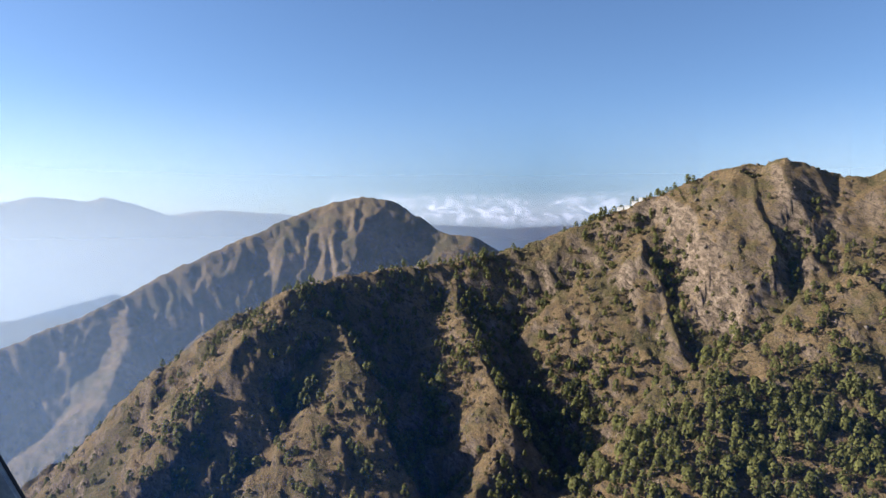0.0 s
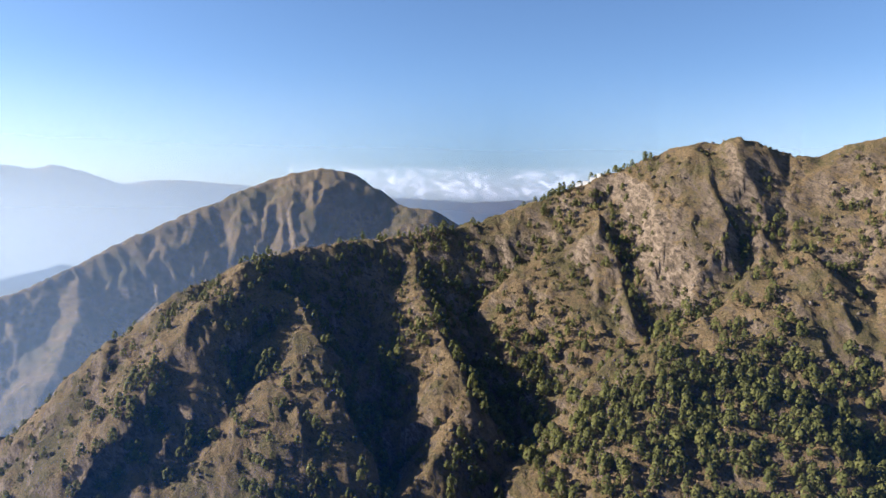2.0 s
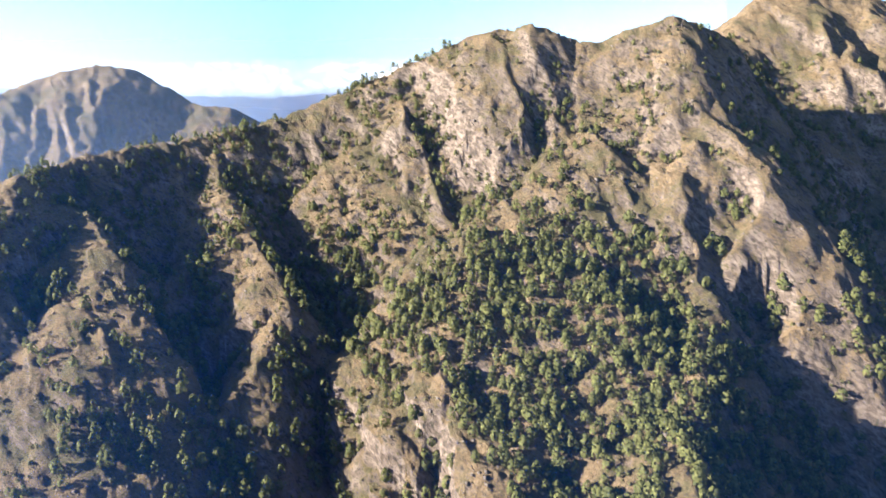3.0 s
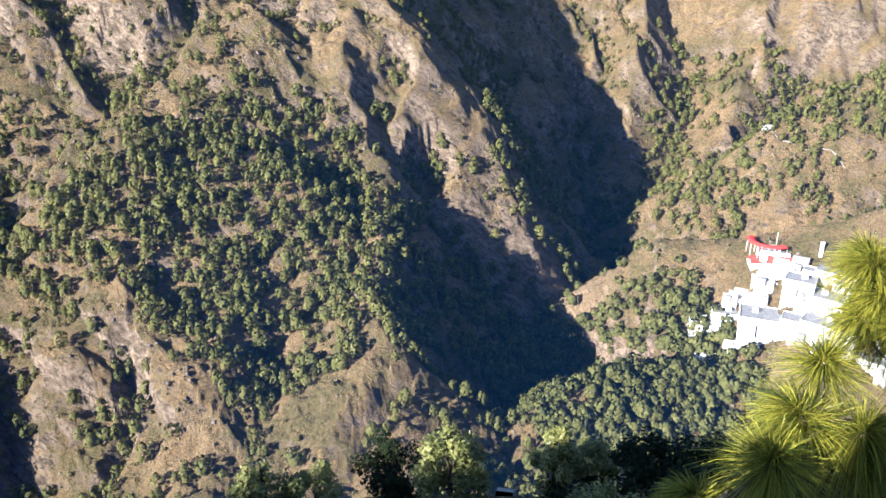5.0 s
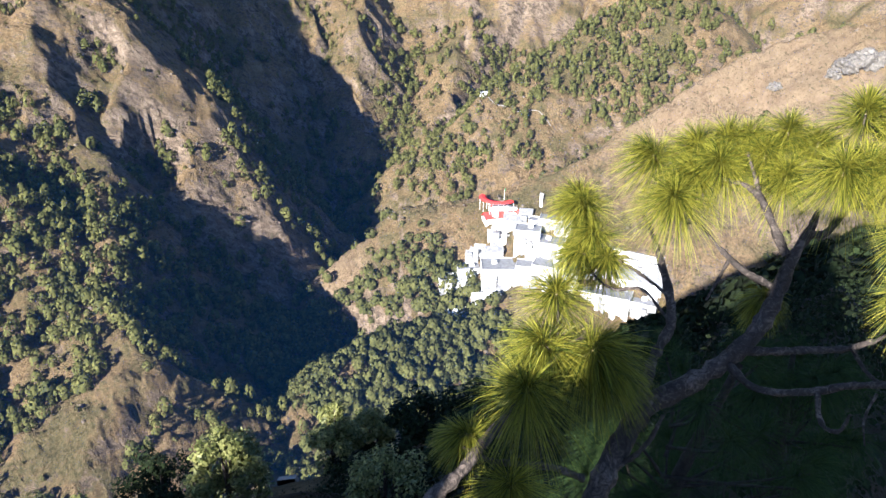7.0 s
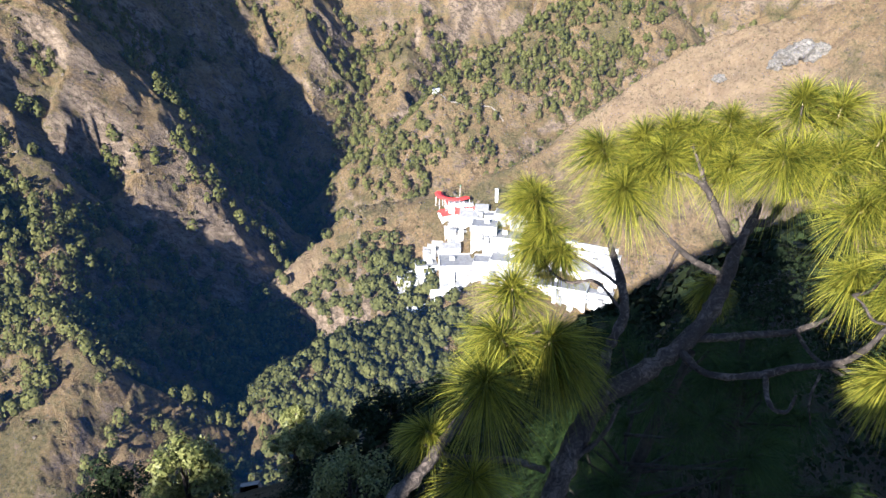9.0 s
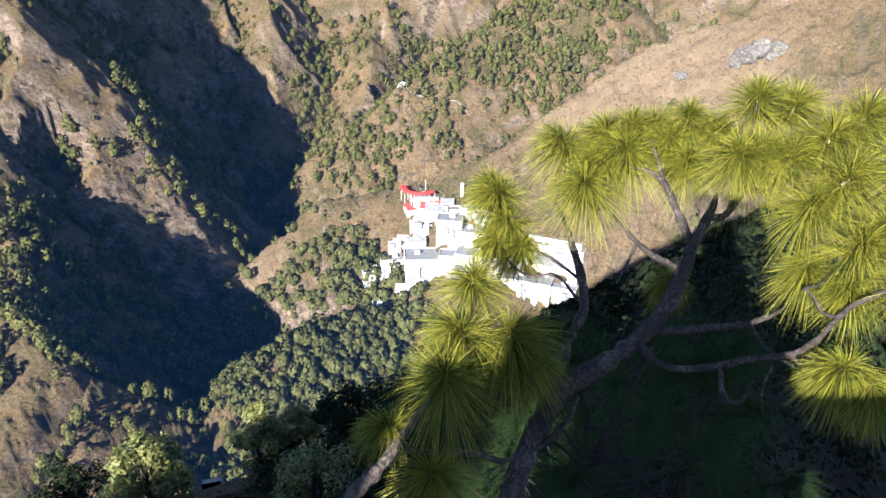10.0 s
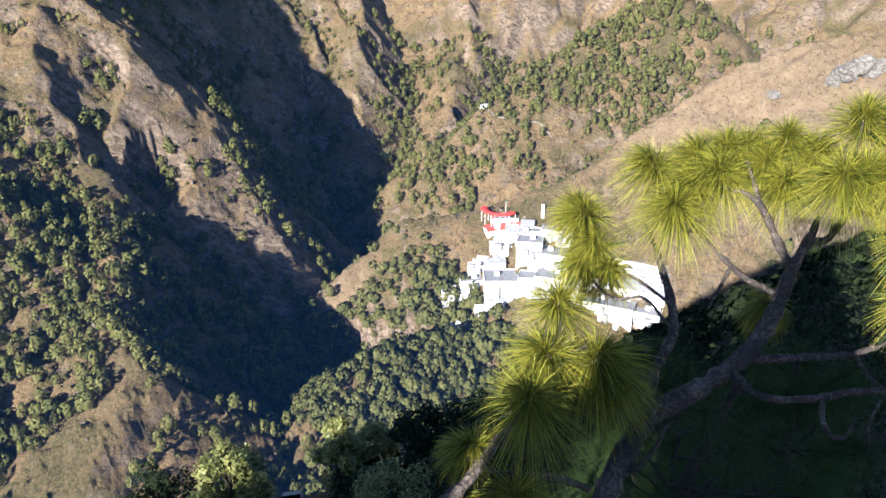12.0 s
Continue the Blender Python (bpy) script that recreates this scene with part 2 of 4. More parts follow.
def relief(x, y):
    """The ground's height over places in plan."""
    x, y = np.asarray(x, float), np.asarray(y, float)
    r = np.hypot(x, y)
    far = np.clip((r - 150) / 300, 0, 1)
    wx = x + far * (7 * lumps(x / 70, y / 70, 3) + 3 * lumps(x / 23, y / 23, 5))
    wy = y + far * (7 * lumps(x / 70, y / 70, 4) + 3 * lumps(x / 23, y / 23, 6))
    height = 0 * r - 680 + 250 * np.clip((r - 1500) / 1500, 0, 1) + 12 * rough_lumps(x / 300, y / 300, 90, 3)
    sway = 26 * lumps(x / 85, y / 85, 11) + 9 * lumps(x / 31, y / 31, 12)
    for k, (pts, fl, fr, rib, width, bend) in enumerate(CRESTS):
        reach = 420 if width < 65 else 700 if width < 150 else 1300
        (x0, y0, _), (x1, y1, _) = pts.min(0) - reach, pts.max(0) + reach
        inside = np.nonzero((wx > x0) & (wx < x1) & (wy > y0) & (wy < y1))
        if not len(inside[0]):
            continue
        ax, ay = wx[inside], wy[inside]
        best, bs, bz, side = np.full(ax.shape, 1e9), np.zeros(ax.shape), np.zeros(ax.shape), np.zeros(ax.shape)
        run = 0.0
        for p, q in zip(pts[:-1], pts[1:]):
            ex, ey = q[0] - p[0], q[1] - p[1]
            n = math.hypot(ex, ey) + 1e-6
            dx, dy = ax - p[0], ay - p[1]
            t = np.clip((dx * ex + dy * ey) / (n * n), 0, 1)
            d = np.hypot(dx - t * ex, dy - t * ey)
            near = d < best
            best[near], bs[near], bz[near] = d[near], run + t[near] * n, p[2] + t[near] * (q[2] - p[2])
            side[near] = ex * dy[near] - ey * dx[near]
            run += n
        fall = np.where(side > 0, fl, fr)
        round_top = np.sqrt(best * best + 16) - 4 if width > 35 else best
        ribs = rough_lumps((bs + 0.3 * best + sway[inside]) / width + 31 * k + (side > 0) * 7.7, best / (width * 2.2), 40 + k, 3, 0.5, True)
        h = bz - fall * round_top - bend * best * best + rib * np.clip(best / (width * 0.8), 0, 1.6) * (ribs - 0.35)
        height[inside] = np.maximum(height[inside], h)
    for pts, rise_left, rise_right, reach in GULLIES:
        (x0, y0, _), (x1, y1, _) = pts.min(0) - reach, pts.max(0) + reach
        inside = np.nonzero((wx > x0) & (wx < x1) & (wy > y0) & (wy < y1))
        if not len(inside[0]):
            continue
        ax, ay = wx[inside], wy[inside]
        best, bz, rise = np.full(ax.shape, 1e9), np.zeros(ax.shape), np.zeros(ax.shape)
        for p, q in zip(pts[:-1], pts[1:]):
            ex, ey = q[0] - p[0], q[1] - p[1]
            t = np.clip(((ax - p[0]) * ex + (ay - p[1]) * ey) / (ex * ex + ey * ey), 0, 1)
            d = np.hypot(ax - p[0] - t * ex, ay - p[1] - t * ey)
            near = d < best
            best[near], bz[near] = d[near], p[2] + t[near] * (q[2] - p[2])
            rise[near] = np.where(ex * (ay - p[1]) - ey * (ax - p[0]) > 0, rise_left, rise_right)[near]
        cut = bz + rise * best + 150 * (best / reach) ** 4
        height[inside] = np.where(best < reach, np.minimum(height[inside], cut), height[inside])
    # rock beds strike across the slopes
    crag = rough_lumps((0.83 * x + 0.55 * y) / 34, (0.55 * x - 0.83 * y) / 80, 70, 5, 0.5, True)
    # rocky knobs, bolder where the slope is bare
    knobs = (0.9 + 1.1 * np.clip(0.5 + 1.5 * lumps(x / 60, y / 60, 83), 0, 1)) * rough_lumps((x + 0.5 * y) / 16, (y - 0.5 * x) / 11, 80, 3, 0.6, True) - 0.8
    height = height + far * (4.2 * (crag - 0.6) + knobs) * np.clip(1.6 - r / 2600, 0.4, 1)
    height = height + np.clip(r / 30, 0, 1) * (1 - far) * 0.8 * rough_lumps(x / 8, y / 8, 85, 3)
    bank = 2.6 * np.clip((r - 1.1) / 1.2, 0, 1) * np.clip(0.5 + (x + y) / 1.5, 0, 1)
    return height - bank


def ground_sheet():
    az = np.radians(np.concatenate([np.arange(-37, 109, 0.15), np.arange(109, 323, 2.0)]))
    r = np.concatenate([np.geomspace(0.0005, 0.05, 3), np.geomspace(0.1, 150, 90), np.arange(153, 420, 4.5), np.arange(422, 1110, 3.3), np.arange(1114, 1500, 5.0), np.arange(1510, 2300, 11.0), np.arange(2330, 4880, 50.0)])
    A, Rr = np.meshgrid(az, r)
    x, y = np.sin(A) * Rr, np.cos(A) * Rr
    z = relief(x, y)
    nr, na = x.shape
    co = np.stack([x, y, z], -1).reshape(-1, 3)
    i = np.arange(nr - 1)[:, None] * na + np.arange(na)[None]
    j = np.arange(nr - 1)[:, None] * na + (np.arange(na)[None] + 1) % na
    quads = np.stack([i, i + na, j + na, j], -1).reshape(-1, 4)[:, ::-1]
    return mesh_of("ground", co, quads, HILL, True)


def mesh_of(name, co, faces, mat, smooth=False):
    me = bpy.data.meshes.new(name)
    n, k = faces.shape
    me.vertices.add(len(co))
    me.vertices.foreach_set("co", np.ascontiguousarray(co, np.float32).ravel())
    me.loops.add(n * k)
    me.loops.foreach_set("vertex_index", faces.astype(np.int32).ravel())
    me.polygons.add(n)
    me.polygons.foreach_set("loop_start", np.arange(0, n * k, k, dtype=np.int32))
    me.polygons.foreach_set("use_smooth", np.full(n, smooth))
    me.materials.append(mat)
    me.update(calc_edges=True)
    me.validate()
    return me


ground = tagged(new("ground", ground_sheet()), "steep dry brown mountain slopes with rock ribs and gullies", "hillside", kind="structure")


# Valley haze stood in for by thin tinted sheets, denser towards the valley floor
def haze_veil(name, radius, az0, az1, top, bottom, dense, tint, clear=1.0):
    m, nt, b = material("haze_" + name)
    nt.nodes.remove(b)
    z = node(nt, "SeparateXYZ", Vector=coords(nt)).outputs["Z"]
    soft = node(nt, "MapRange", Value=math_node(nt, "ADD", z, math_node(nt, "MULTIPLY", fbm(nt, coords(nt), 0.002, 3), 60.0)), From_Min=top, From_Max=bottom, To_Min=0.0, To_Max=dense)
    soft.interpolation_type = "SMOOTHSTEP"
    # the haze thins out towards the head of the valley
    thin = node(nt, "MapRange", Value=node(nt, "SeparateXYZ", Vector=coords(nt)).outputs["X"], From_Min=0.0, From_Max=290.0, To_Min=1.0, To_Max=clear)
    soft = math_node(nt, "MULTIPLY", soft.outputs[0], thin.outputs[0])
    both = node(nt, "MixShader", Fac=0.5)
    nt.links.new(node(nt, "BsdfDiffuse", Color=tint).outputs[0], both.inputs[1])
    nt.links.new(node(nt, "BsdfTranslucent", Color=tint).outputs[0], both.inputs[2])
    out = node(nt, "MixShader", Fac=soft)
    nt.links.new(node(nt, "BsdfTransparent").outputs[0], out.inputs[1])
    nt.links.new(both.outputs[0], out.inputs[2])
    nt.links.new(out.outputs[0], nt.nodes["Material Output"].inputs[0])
    a = np.radians(np.linspace(az0, az1, 40))
    rim = np.stack([np.sin(a) * radius, np.cos(a) * radius], -1)
    co = np.concatenate([np.c_[rim, np.full(40, -700.0)], np.c_[rim, np.full(40, top + 5.0)]])
    i = np.arange(39)
    ob = new(name, mesh_of(name, co, np.stack([i, i + 1, i + 41, i + 40], -1), m, True))
    return tagged(ob, "tinted see-through sheet standing in for valley haze", "haze", kind="stuff")


# the nearest sheet's deep blue tints the shaded slopes behind it
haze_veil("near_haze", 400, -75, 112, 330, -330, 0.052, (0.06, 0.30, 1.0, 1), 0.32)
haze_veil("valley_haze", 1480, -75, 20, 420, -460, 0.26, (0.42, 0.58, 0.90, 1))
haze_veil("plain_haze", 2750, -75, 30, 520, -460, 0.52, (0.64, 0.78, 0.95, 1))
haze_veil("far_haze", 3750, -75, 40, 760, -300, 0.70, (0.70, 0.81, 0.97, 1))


# Woods: many trees scattered by the lie of the land
def tree_shape(rng, height, spread, leaves, size, conical):
    """A crown of leaf clumps round a bare trunk: vertices and quads, foot at the origin."""
    co, faces = [], []
    for _ in range(leaves):
        t = rng.uniform(0, 1)
        reach = spread * (math.sqrt(max(0.09, 1 - (1.5 * t - 0.45) ** 2)) if conical else math.sqrt(max(0.05, 1 - (2 * t - 0.9) ** 2 * 0.8)))
        a, q = rng.uniform(0, 2 * math.pi), math.sqrt(rng.uniform(0.6, 1))
        c = np.array([math.cos(a) * reach * q, math.sin(a) * reach * q, height * (0.25 + 0.72 * t)])
        n = np.array([math.cos(a), math.sin(a), 0.6]) + rng.normal(0, 0.32, 3)
        n /= np.linalg.norm(n)
        u = np.cross(n, rng.normal(0, 1, 3))
        u /= np.linalg.norm(u)
        w, s = np.cross(n, u), size * rng.uniform(0.6, 1.3)
        k = len(co)
        co += [c + s * (u * p + w * q2 + n * 0.25 * b) for p, q2, b in ((-1, -0.6, 0), (0.5, -0.9, 0.6), (1, 0.6, 0), (-0.4, 0.9, 0.6))]
        faces.append((k, k + 1, k + 2, k + 3))
    k = len(co)
    for z, w in ((-1.5, 0.035), (height * 0.55, 0.02)):
        co += [np.array([math.cos(b) * w * height * 0.5, math.sin(b) * w * height * 0.5, z]) for b in (0, 2.1, 4.2)]
    faces += [(k + i, k + (i + 1) % 3, k + 3 + (i + 1) % 3, k + 3 + i) for i in range(3)]
    return np.array(co), np.array(faces)


def soft_normals(co, height):
    """Normals pointing out of the crown, so that its clumps shade as one round mass."""
    n = co - np.array([0, 0, height * 0.42])
    n[:, 2] *= 0.6
    return n / np.linalg.norm(n, axis=1)[:, None]


def scattered(name, shapes, x, y, scale, mat, rng, sink=0.3):
    z = relief(x, y) - sink
    pick = rng.integers(0, len(shapes), len(x))
    cos, fcs, nrm, at = [], [], [], 0
    for k, (sc, sf) in enumerate(shapes):
        sn = soft_normals(sc, sc[:, 2].max())
        ii = np.where(pick == k)[0]
        a = rng.uniform(0, 2 * np.pi, len(ii))
        ca, sa = np.cos(a)[:, None], np.sin(a)[:, None]
        s = scale[ii][:, None]
        tall = rng.uniform(0.85, 1.2, len(ii))[:, None]
        px = (sc[None, :, 0] * ca - sc[None, :, 1] * sa) * s + x[ii][:, None]
        py = (sc[None, :, 0] * sa + sc[None, :, 1] * ca) * s + y[ii][:, None]
        pz = sc[None, :, 2] * s * tall + z[ii][:, None]
        cos.append(np.stack([px, py, pz], -1).reshape(-1, 3))
        nrm.append(np.stack([sn[None, :, 0] * ca - sn[None, :, 1] * sa, sn[None, :, 0] * sa + sn[None, :, 1] * ca, np.repeat(sn[None, :, 2], len(ii), 0)], -1).reshape(-1, 3))
        fcs.append((sf[None] + at + np.arange(len(ii))[:, None, None] * len(sc)).reshape(-1, 4))
        at += len(ii) * len(sc)
    me = mesh_of(name, np.concatenate(cos), np.concatenate(fcs), mat, True)
    me.normals_split_custom_set_from_vertices(np.concatenate(nrm).astype(np.float32))
    return new(name, me)


def hollow(x, y, reach):
    """How far the ground lies below its surroundings, metres."""
    a = np.arange(6) * np.pi / 3
    return sum(relief(x + reach * np.cos(b), y + reach * np.sin(b)) for b in a) / 6 - relief(x, y)


def near_spot(x, y, cx, cy, radius):
    return np.exp(-((x - cx) ** 2 + (y - cy) ** 2) / (2 * radius * radius))


def candidates(rng, count, r0, r1):
    r = np.sqrt(rng.uniform(r0 * r0, r1 * r1, count))
    a = np.radians(rng.uniform(-36, 108, count))
    return r * np.sin(a), r * np.cos(a)


rng = np.random.default_rng(5)
pine_shapes = [tree_shape(rng, 11, 3.4, 66, 0.9, True) for _ in range(5)]
broad_shapes = [tree_shape(rng, 9, 4.2, 64, 1.05, False) for _ in range(4)]
scrub_shapes = [tree_shape(rng, 2.6, 1.7, 12, 0.9, False) for _ in range(4)]

def wooded(x, y, spots):
    return sum(d * near_spot(x, y, cx, cy, w) for cx, cy, w, d in spots)


PINE_SPOTS = [(131, 870, 30, 1.3), (135, 811, 35, 1.6), (175, 729, 35, 1.3), (218, 829, 25, 1.0), (-168, 931, 22, 1.6), (-73, 973, 25, 1.6), (45, 992, 25, 1.8), (32, 874, 28, 1.2), (-9, 840, 30, 1.0), (276, 891, 16, 2.0), (279, 833, 16, 2.0), (403, 821, 16, 1.7), (-15, 606, 30, 1.3), (13, 611, 30, 1.0), (-286, 778, 20, 1.7), (222, 1004, 18, 1.8), (579, 529, 16, 0.7), (597, 495, 16, 0.8), (622, 463, 16, 0.9), (670, 454, 18, 0.9), (858, 500, 25, 0.7), (903, 472, 25, 0.7), (311, 600, 50, 1.2), (342, 560, 45, 1.0), (372, 600, 40, 0.9), (376, 488, 40, 1.0), (290, 680, 40, 0.8), (215, 680, 35, 0.9), (340, 650, 35, 0.6), (1210, 400, 90, 0.8), (260, 800, 60, -0.35), (480, 640, 60, -0.3), (320, 583, 70, 1.5), (371, 503, 60, 1.5), (300, 520, 45, 0.8), (264, 652, 50, 0.7), (246, 560, 40, 0.6), (380, 590, 45, 0.6), (350, 430, 40, 0.4), (1068, 228, 85, 1.0), (860, 369, 55, 1.2), (1115, 150, 90, 1.0), (970, 340, 60, 1.0), (690, 500, 25, 0.4), (227, 1025, 22, 1.3), (292, 998, 25, 1.2), (79, 1027, 30, 0.9), (-20, 1015, 40, 0.7), (948, 236, 35, -0.8), (830, -90, 110, -1.2), (800, 40, 80, -1.2), (600, 375, 60, -1.2), (680, 330, 50, -0.9), (700, 270, 40, -0.5), (640, 150, 60, -1.5)]
BROAD_SPOTS = [(535, 375, 30, 1.0), (510, 358, 30, 1.0), (545, 352, 30, 1.0), (480, 290, 40, 1.2), (535, 325, 28, 0.8), (465, 330, 30, 0.8), (515, 256, 60, 1.3), (450, 270, 30, 0.7), (524, 191, 55, 1.3), (590, 270, 30, 0.8), (625, 150, 42, -1.6), (620, 95, 40, -1.5), (665, 200, 30, -1.2)]

# the ground falls in gullies and wooded patches
x, y = candidates(rng, 36000, 380, 1300)
wet = np.clip(hollow(x, y, 26) / 9, -0.6, 1)
away = np.clip((relief(x - 12, y) - relief(x + 12, y)) / 24, 0, 1)
like = 0.10 + 0.42 * wet + 0.40 * rough_lumps(x / 90, y / 90, 200, 3) + 0.5 * away + 0.52 * wooded(x, y, PINE_SPOTS) * (1 + 0.6 * rough_lumps(x / 35, y / 35, 205, 2))
keep = rng.uniform(0, 1, len(x)) < like
px, py, ps = x[keep], y[keep], rng.uniform(0.75, 1.65, keep.sum())
x, y = candidates(rng, 22000, 380, 800)
like = wooded(x, y, BROAD_SPOTS) + 0.1 * np.clip(hollow(x, y, 26) / 9, 0, 1)
keep = rng.uniform(0, 1, len(x)) < like
bx, by, bs_ = x[keep], y[keep], rng.uniform(0.9, 1.6, keep.sum())
ps = ps * np.where((np.hypot(px, py) > 850) & (py > 600), 0.7, 1.0)
pine_order, broad_order = np.argsort(np.hypot(px, py)), np.argsort(np.hypot(bx, by))
pn, bn = pine_order[:180], broad_order[:120]
pf, bf = pine_order[180:], broad_order[120:]
tagged(scattered("pine_woods", pine_shapes, px[pf], py[pf], ps[pf], PINE_FAR, rng), "scattered dark green pines over the mountain slopes", "woods", kind="stuff")
tagged(scattered("broadleaf_woods", broad_shapes, bx[bf], by[bf], bs_[bf], BROAD_FAR, rng), "dense green broadleaf woods below the temple", "woods", kind="stuff")
x, y = candidates(rng, 30000, 350, 1250)
like = 0.20 + 0.5 * rough_lumps(x / 60, y / 60, 210, 3) + 0.2 * np.clip(hollow(x, y, 20) / 8, -1, 1) - 0.4 * near_spot(x, y, 800, 40, 90) - 0.4 * near_spot(x, y, 830, -90, 90) - near_spot(x, y, 640, 150, 50) - 0.5 * near_spot(x, y, 610, 375, 60)
keep = rng.uniform(0, 1, len(x)) < like
tagged(scattered("scrub", scrub_shapes, x[keep], y[keep], rng.uniform(0.5, 1.5, keep.sum()), SCRUB, rng), "low olive scrub on the dry slopes", "scrub", kind="stuff")

stone_shapes = []
for k in range(5):
    v = rng.normal(0, 1, (8, 3))
    cube = np.array([(a, b, c) for a in (-1, 1) for b in (-1, 1) for c in (-1, 1)], float)
    stone_shapes.append((cube * (1.0, 0.75, 0.6) + 0.32 * v, np.array([(0, 1, 3, 2), (4, 6, 7, 5), (0, 4, 5, 1), (2, 3, 7, 6), (0, 2, 6, 4), (1, 5, 7, 3)])))
x, y = candidates(rng, 26000, 380, 1150)
like = -0.02 + 0.55 * rough_lumps(x / 45, y / 45, 230, 3) - 0.25 * np.clip(hollow(x, y, 18) / 6, -1, 1) - 0.4 * near_spot(x, y, 800, 0, 110)
keep = rng.uniform(0, 1, len(x)) < like
boulders = (stone_shapes, x[keep], y[keep], rng.uniform(0.35, 1.0, keep.sum()) ** 1.5 * 2.2)


# Parts and things
def part(name, data, parent, label=""):
    ob = new(name, data)
    ob.parent = parent
    return tagged(ob, label)


def bark_material():
    m, nt, b = material("bark")
    v = coords(nt)
    crack, patch = fbm(nt, v, 42.0, 4, 0.7, 1.5), fbm(nt, v, 7.0, 5, 0.65)
    c = ramp(nt, math_node(nt, "ADD", math_node(nt, "MULTIPLY", crack, 0.55), math_node(nt, "MULTIPLY", patch, 0.45)), [(0.36, (0.022, 0.018, 0.016)), (0.5, (0.052, 0.042, 0.036)), (0.66, (0.21, 0.165, 0.135))])
    finish(nt, b, c, 0.9, crack, 0.9, 0.015)
    return m


# bark darkened to carry the shade on the bank's trees
def shaded_bark_material():
    m, nt, b = material("shaded_bark")
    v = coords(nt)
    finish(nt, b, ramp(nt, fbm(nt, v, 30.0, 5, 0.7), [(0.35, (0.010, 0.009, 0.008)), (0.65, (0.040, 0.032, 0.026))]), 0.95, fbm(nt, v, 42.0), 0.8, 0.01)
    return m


def leaf_material(name, dark, light, through_light, rough=0.45):
    m, nt, b = material(name)
    rnd = node(nt, "NewGeometry").outputs["Random Per Island"]
    c = ramp(nt, rnd, [(0.12, dark), (0.95, light)])
    finish(nt, b, c, rough)
    back = node(nt, "BsdfTranslucent", Color=c)
    both = node(nt, "MixShader", Fac=through_light)
    nt.links.new(b.outputs[0], both.inputs[1])
    nt.links.new(back.outputs[0], both.inputs[2])
    nt.links.new(both.outputs[0], nt.nodes["Material Output"].inputs[0])
    return m


BARK = bark_material()
SHADED_BARK = shaded_bark_material()
# needles of the lower pines, darkened in colour to imitate shade
SHADED_NEEDLE = leaf_material("shaded_needles", (0.011, 0.024, 0.006), (0.040, 0.066, 0.014), 0.25, 0.85)
NEEDLE = leaf_material("pine_needles", (0.034, 0.054, 0.007), (0.345, 0.320, 0.036), 0.32)
LEAF = leaf_material("broad_leaves", (0.075, 0.088, 0.024), (0.25, 0.25, 0.082), 0.3)
# copy of the leaves with the bank's shade put into the colour
SHADED_LEAF = leaf_material("shaded_leaves", (0.006, 0.011, 0.004), (0.020, 0.030, 0.009), 0.1, 0.95)

# The nearest trees of the woods, one by one
def wood_tree(kind, shape, mat, label):
    co, faces = shape
    root = tagged(new(kind), label, "tree", "trees of the slopes")
    wood = faces[:, 0] >= len(co) - 6
    leafy = mesh_of("crown", co[:-6], faces[~wood], mat, True)
    leafy.normals_split_custom_set_from_vertices(soft_normals(co[:-6], co[:, 2].max()).astype(np.float32))
    part("crown", leafy, root)
    part("trunk", mesh_of("trunk", co[-6:], faces[wood] - (len(co) - 6), BARK), root)
    return root


def planted(roots, xs, ys, scales):
    zs = relief(xs, ys) - 0.3
    used = set()
    for k, (x, y, z, s) in enumerate(zip(xs, ys, zs, scales)):
        root = roots[k % len(roots)]
        m = pose(x, y, z, 0, 0, (k * 77) % 360)
        ob = root if root not in used else copy_thing(root, m)
        used.add(root)
        ob.matrix_basis = m @ Matrix.Scale(s, 4)


planted([wood_tree("pine_tree", tree_shape(rng, 11, 3.5, 120, 0.75, True), PINE_FAR, "tall green pine standing on the dry slope") for _ in range(3)], px[pn], py[pn], ps[pn])
planted([wood_tree("broadleaf_tree", tree_shape(rng, 9, 4.0, 120, 0.8, False), BROAD_FAR, "round green broadleaf tree on the slope below the temple") for _ in range(3)], bx[bn], by[bn], bs_[bn])


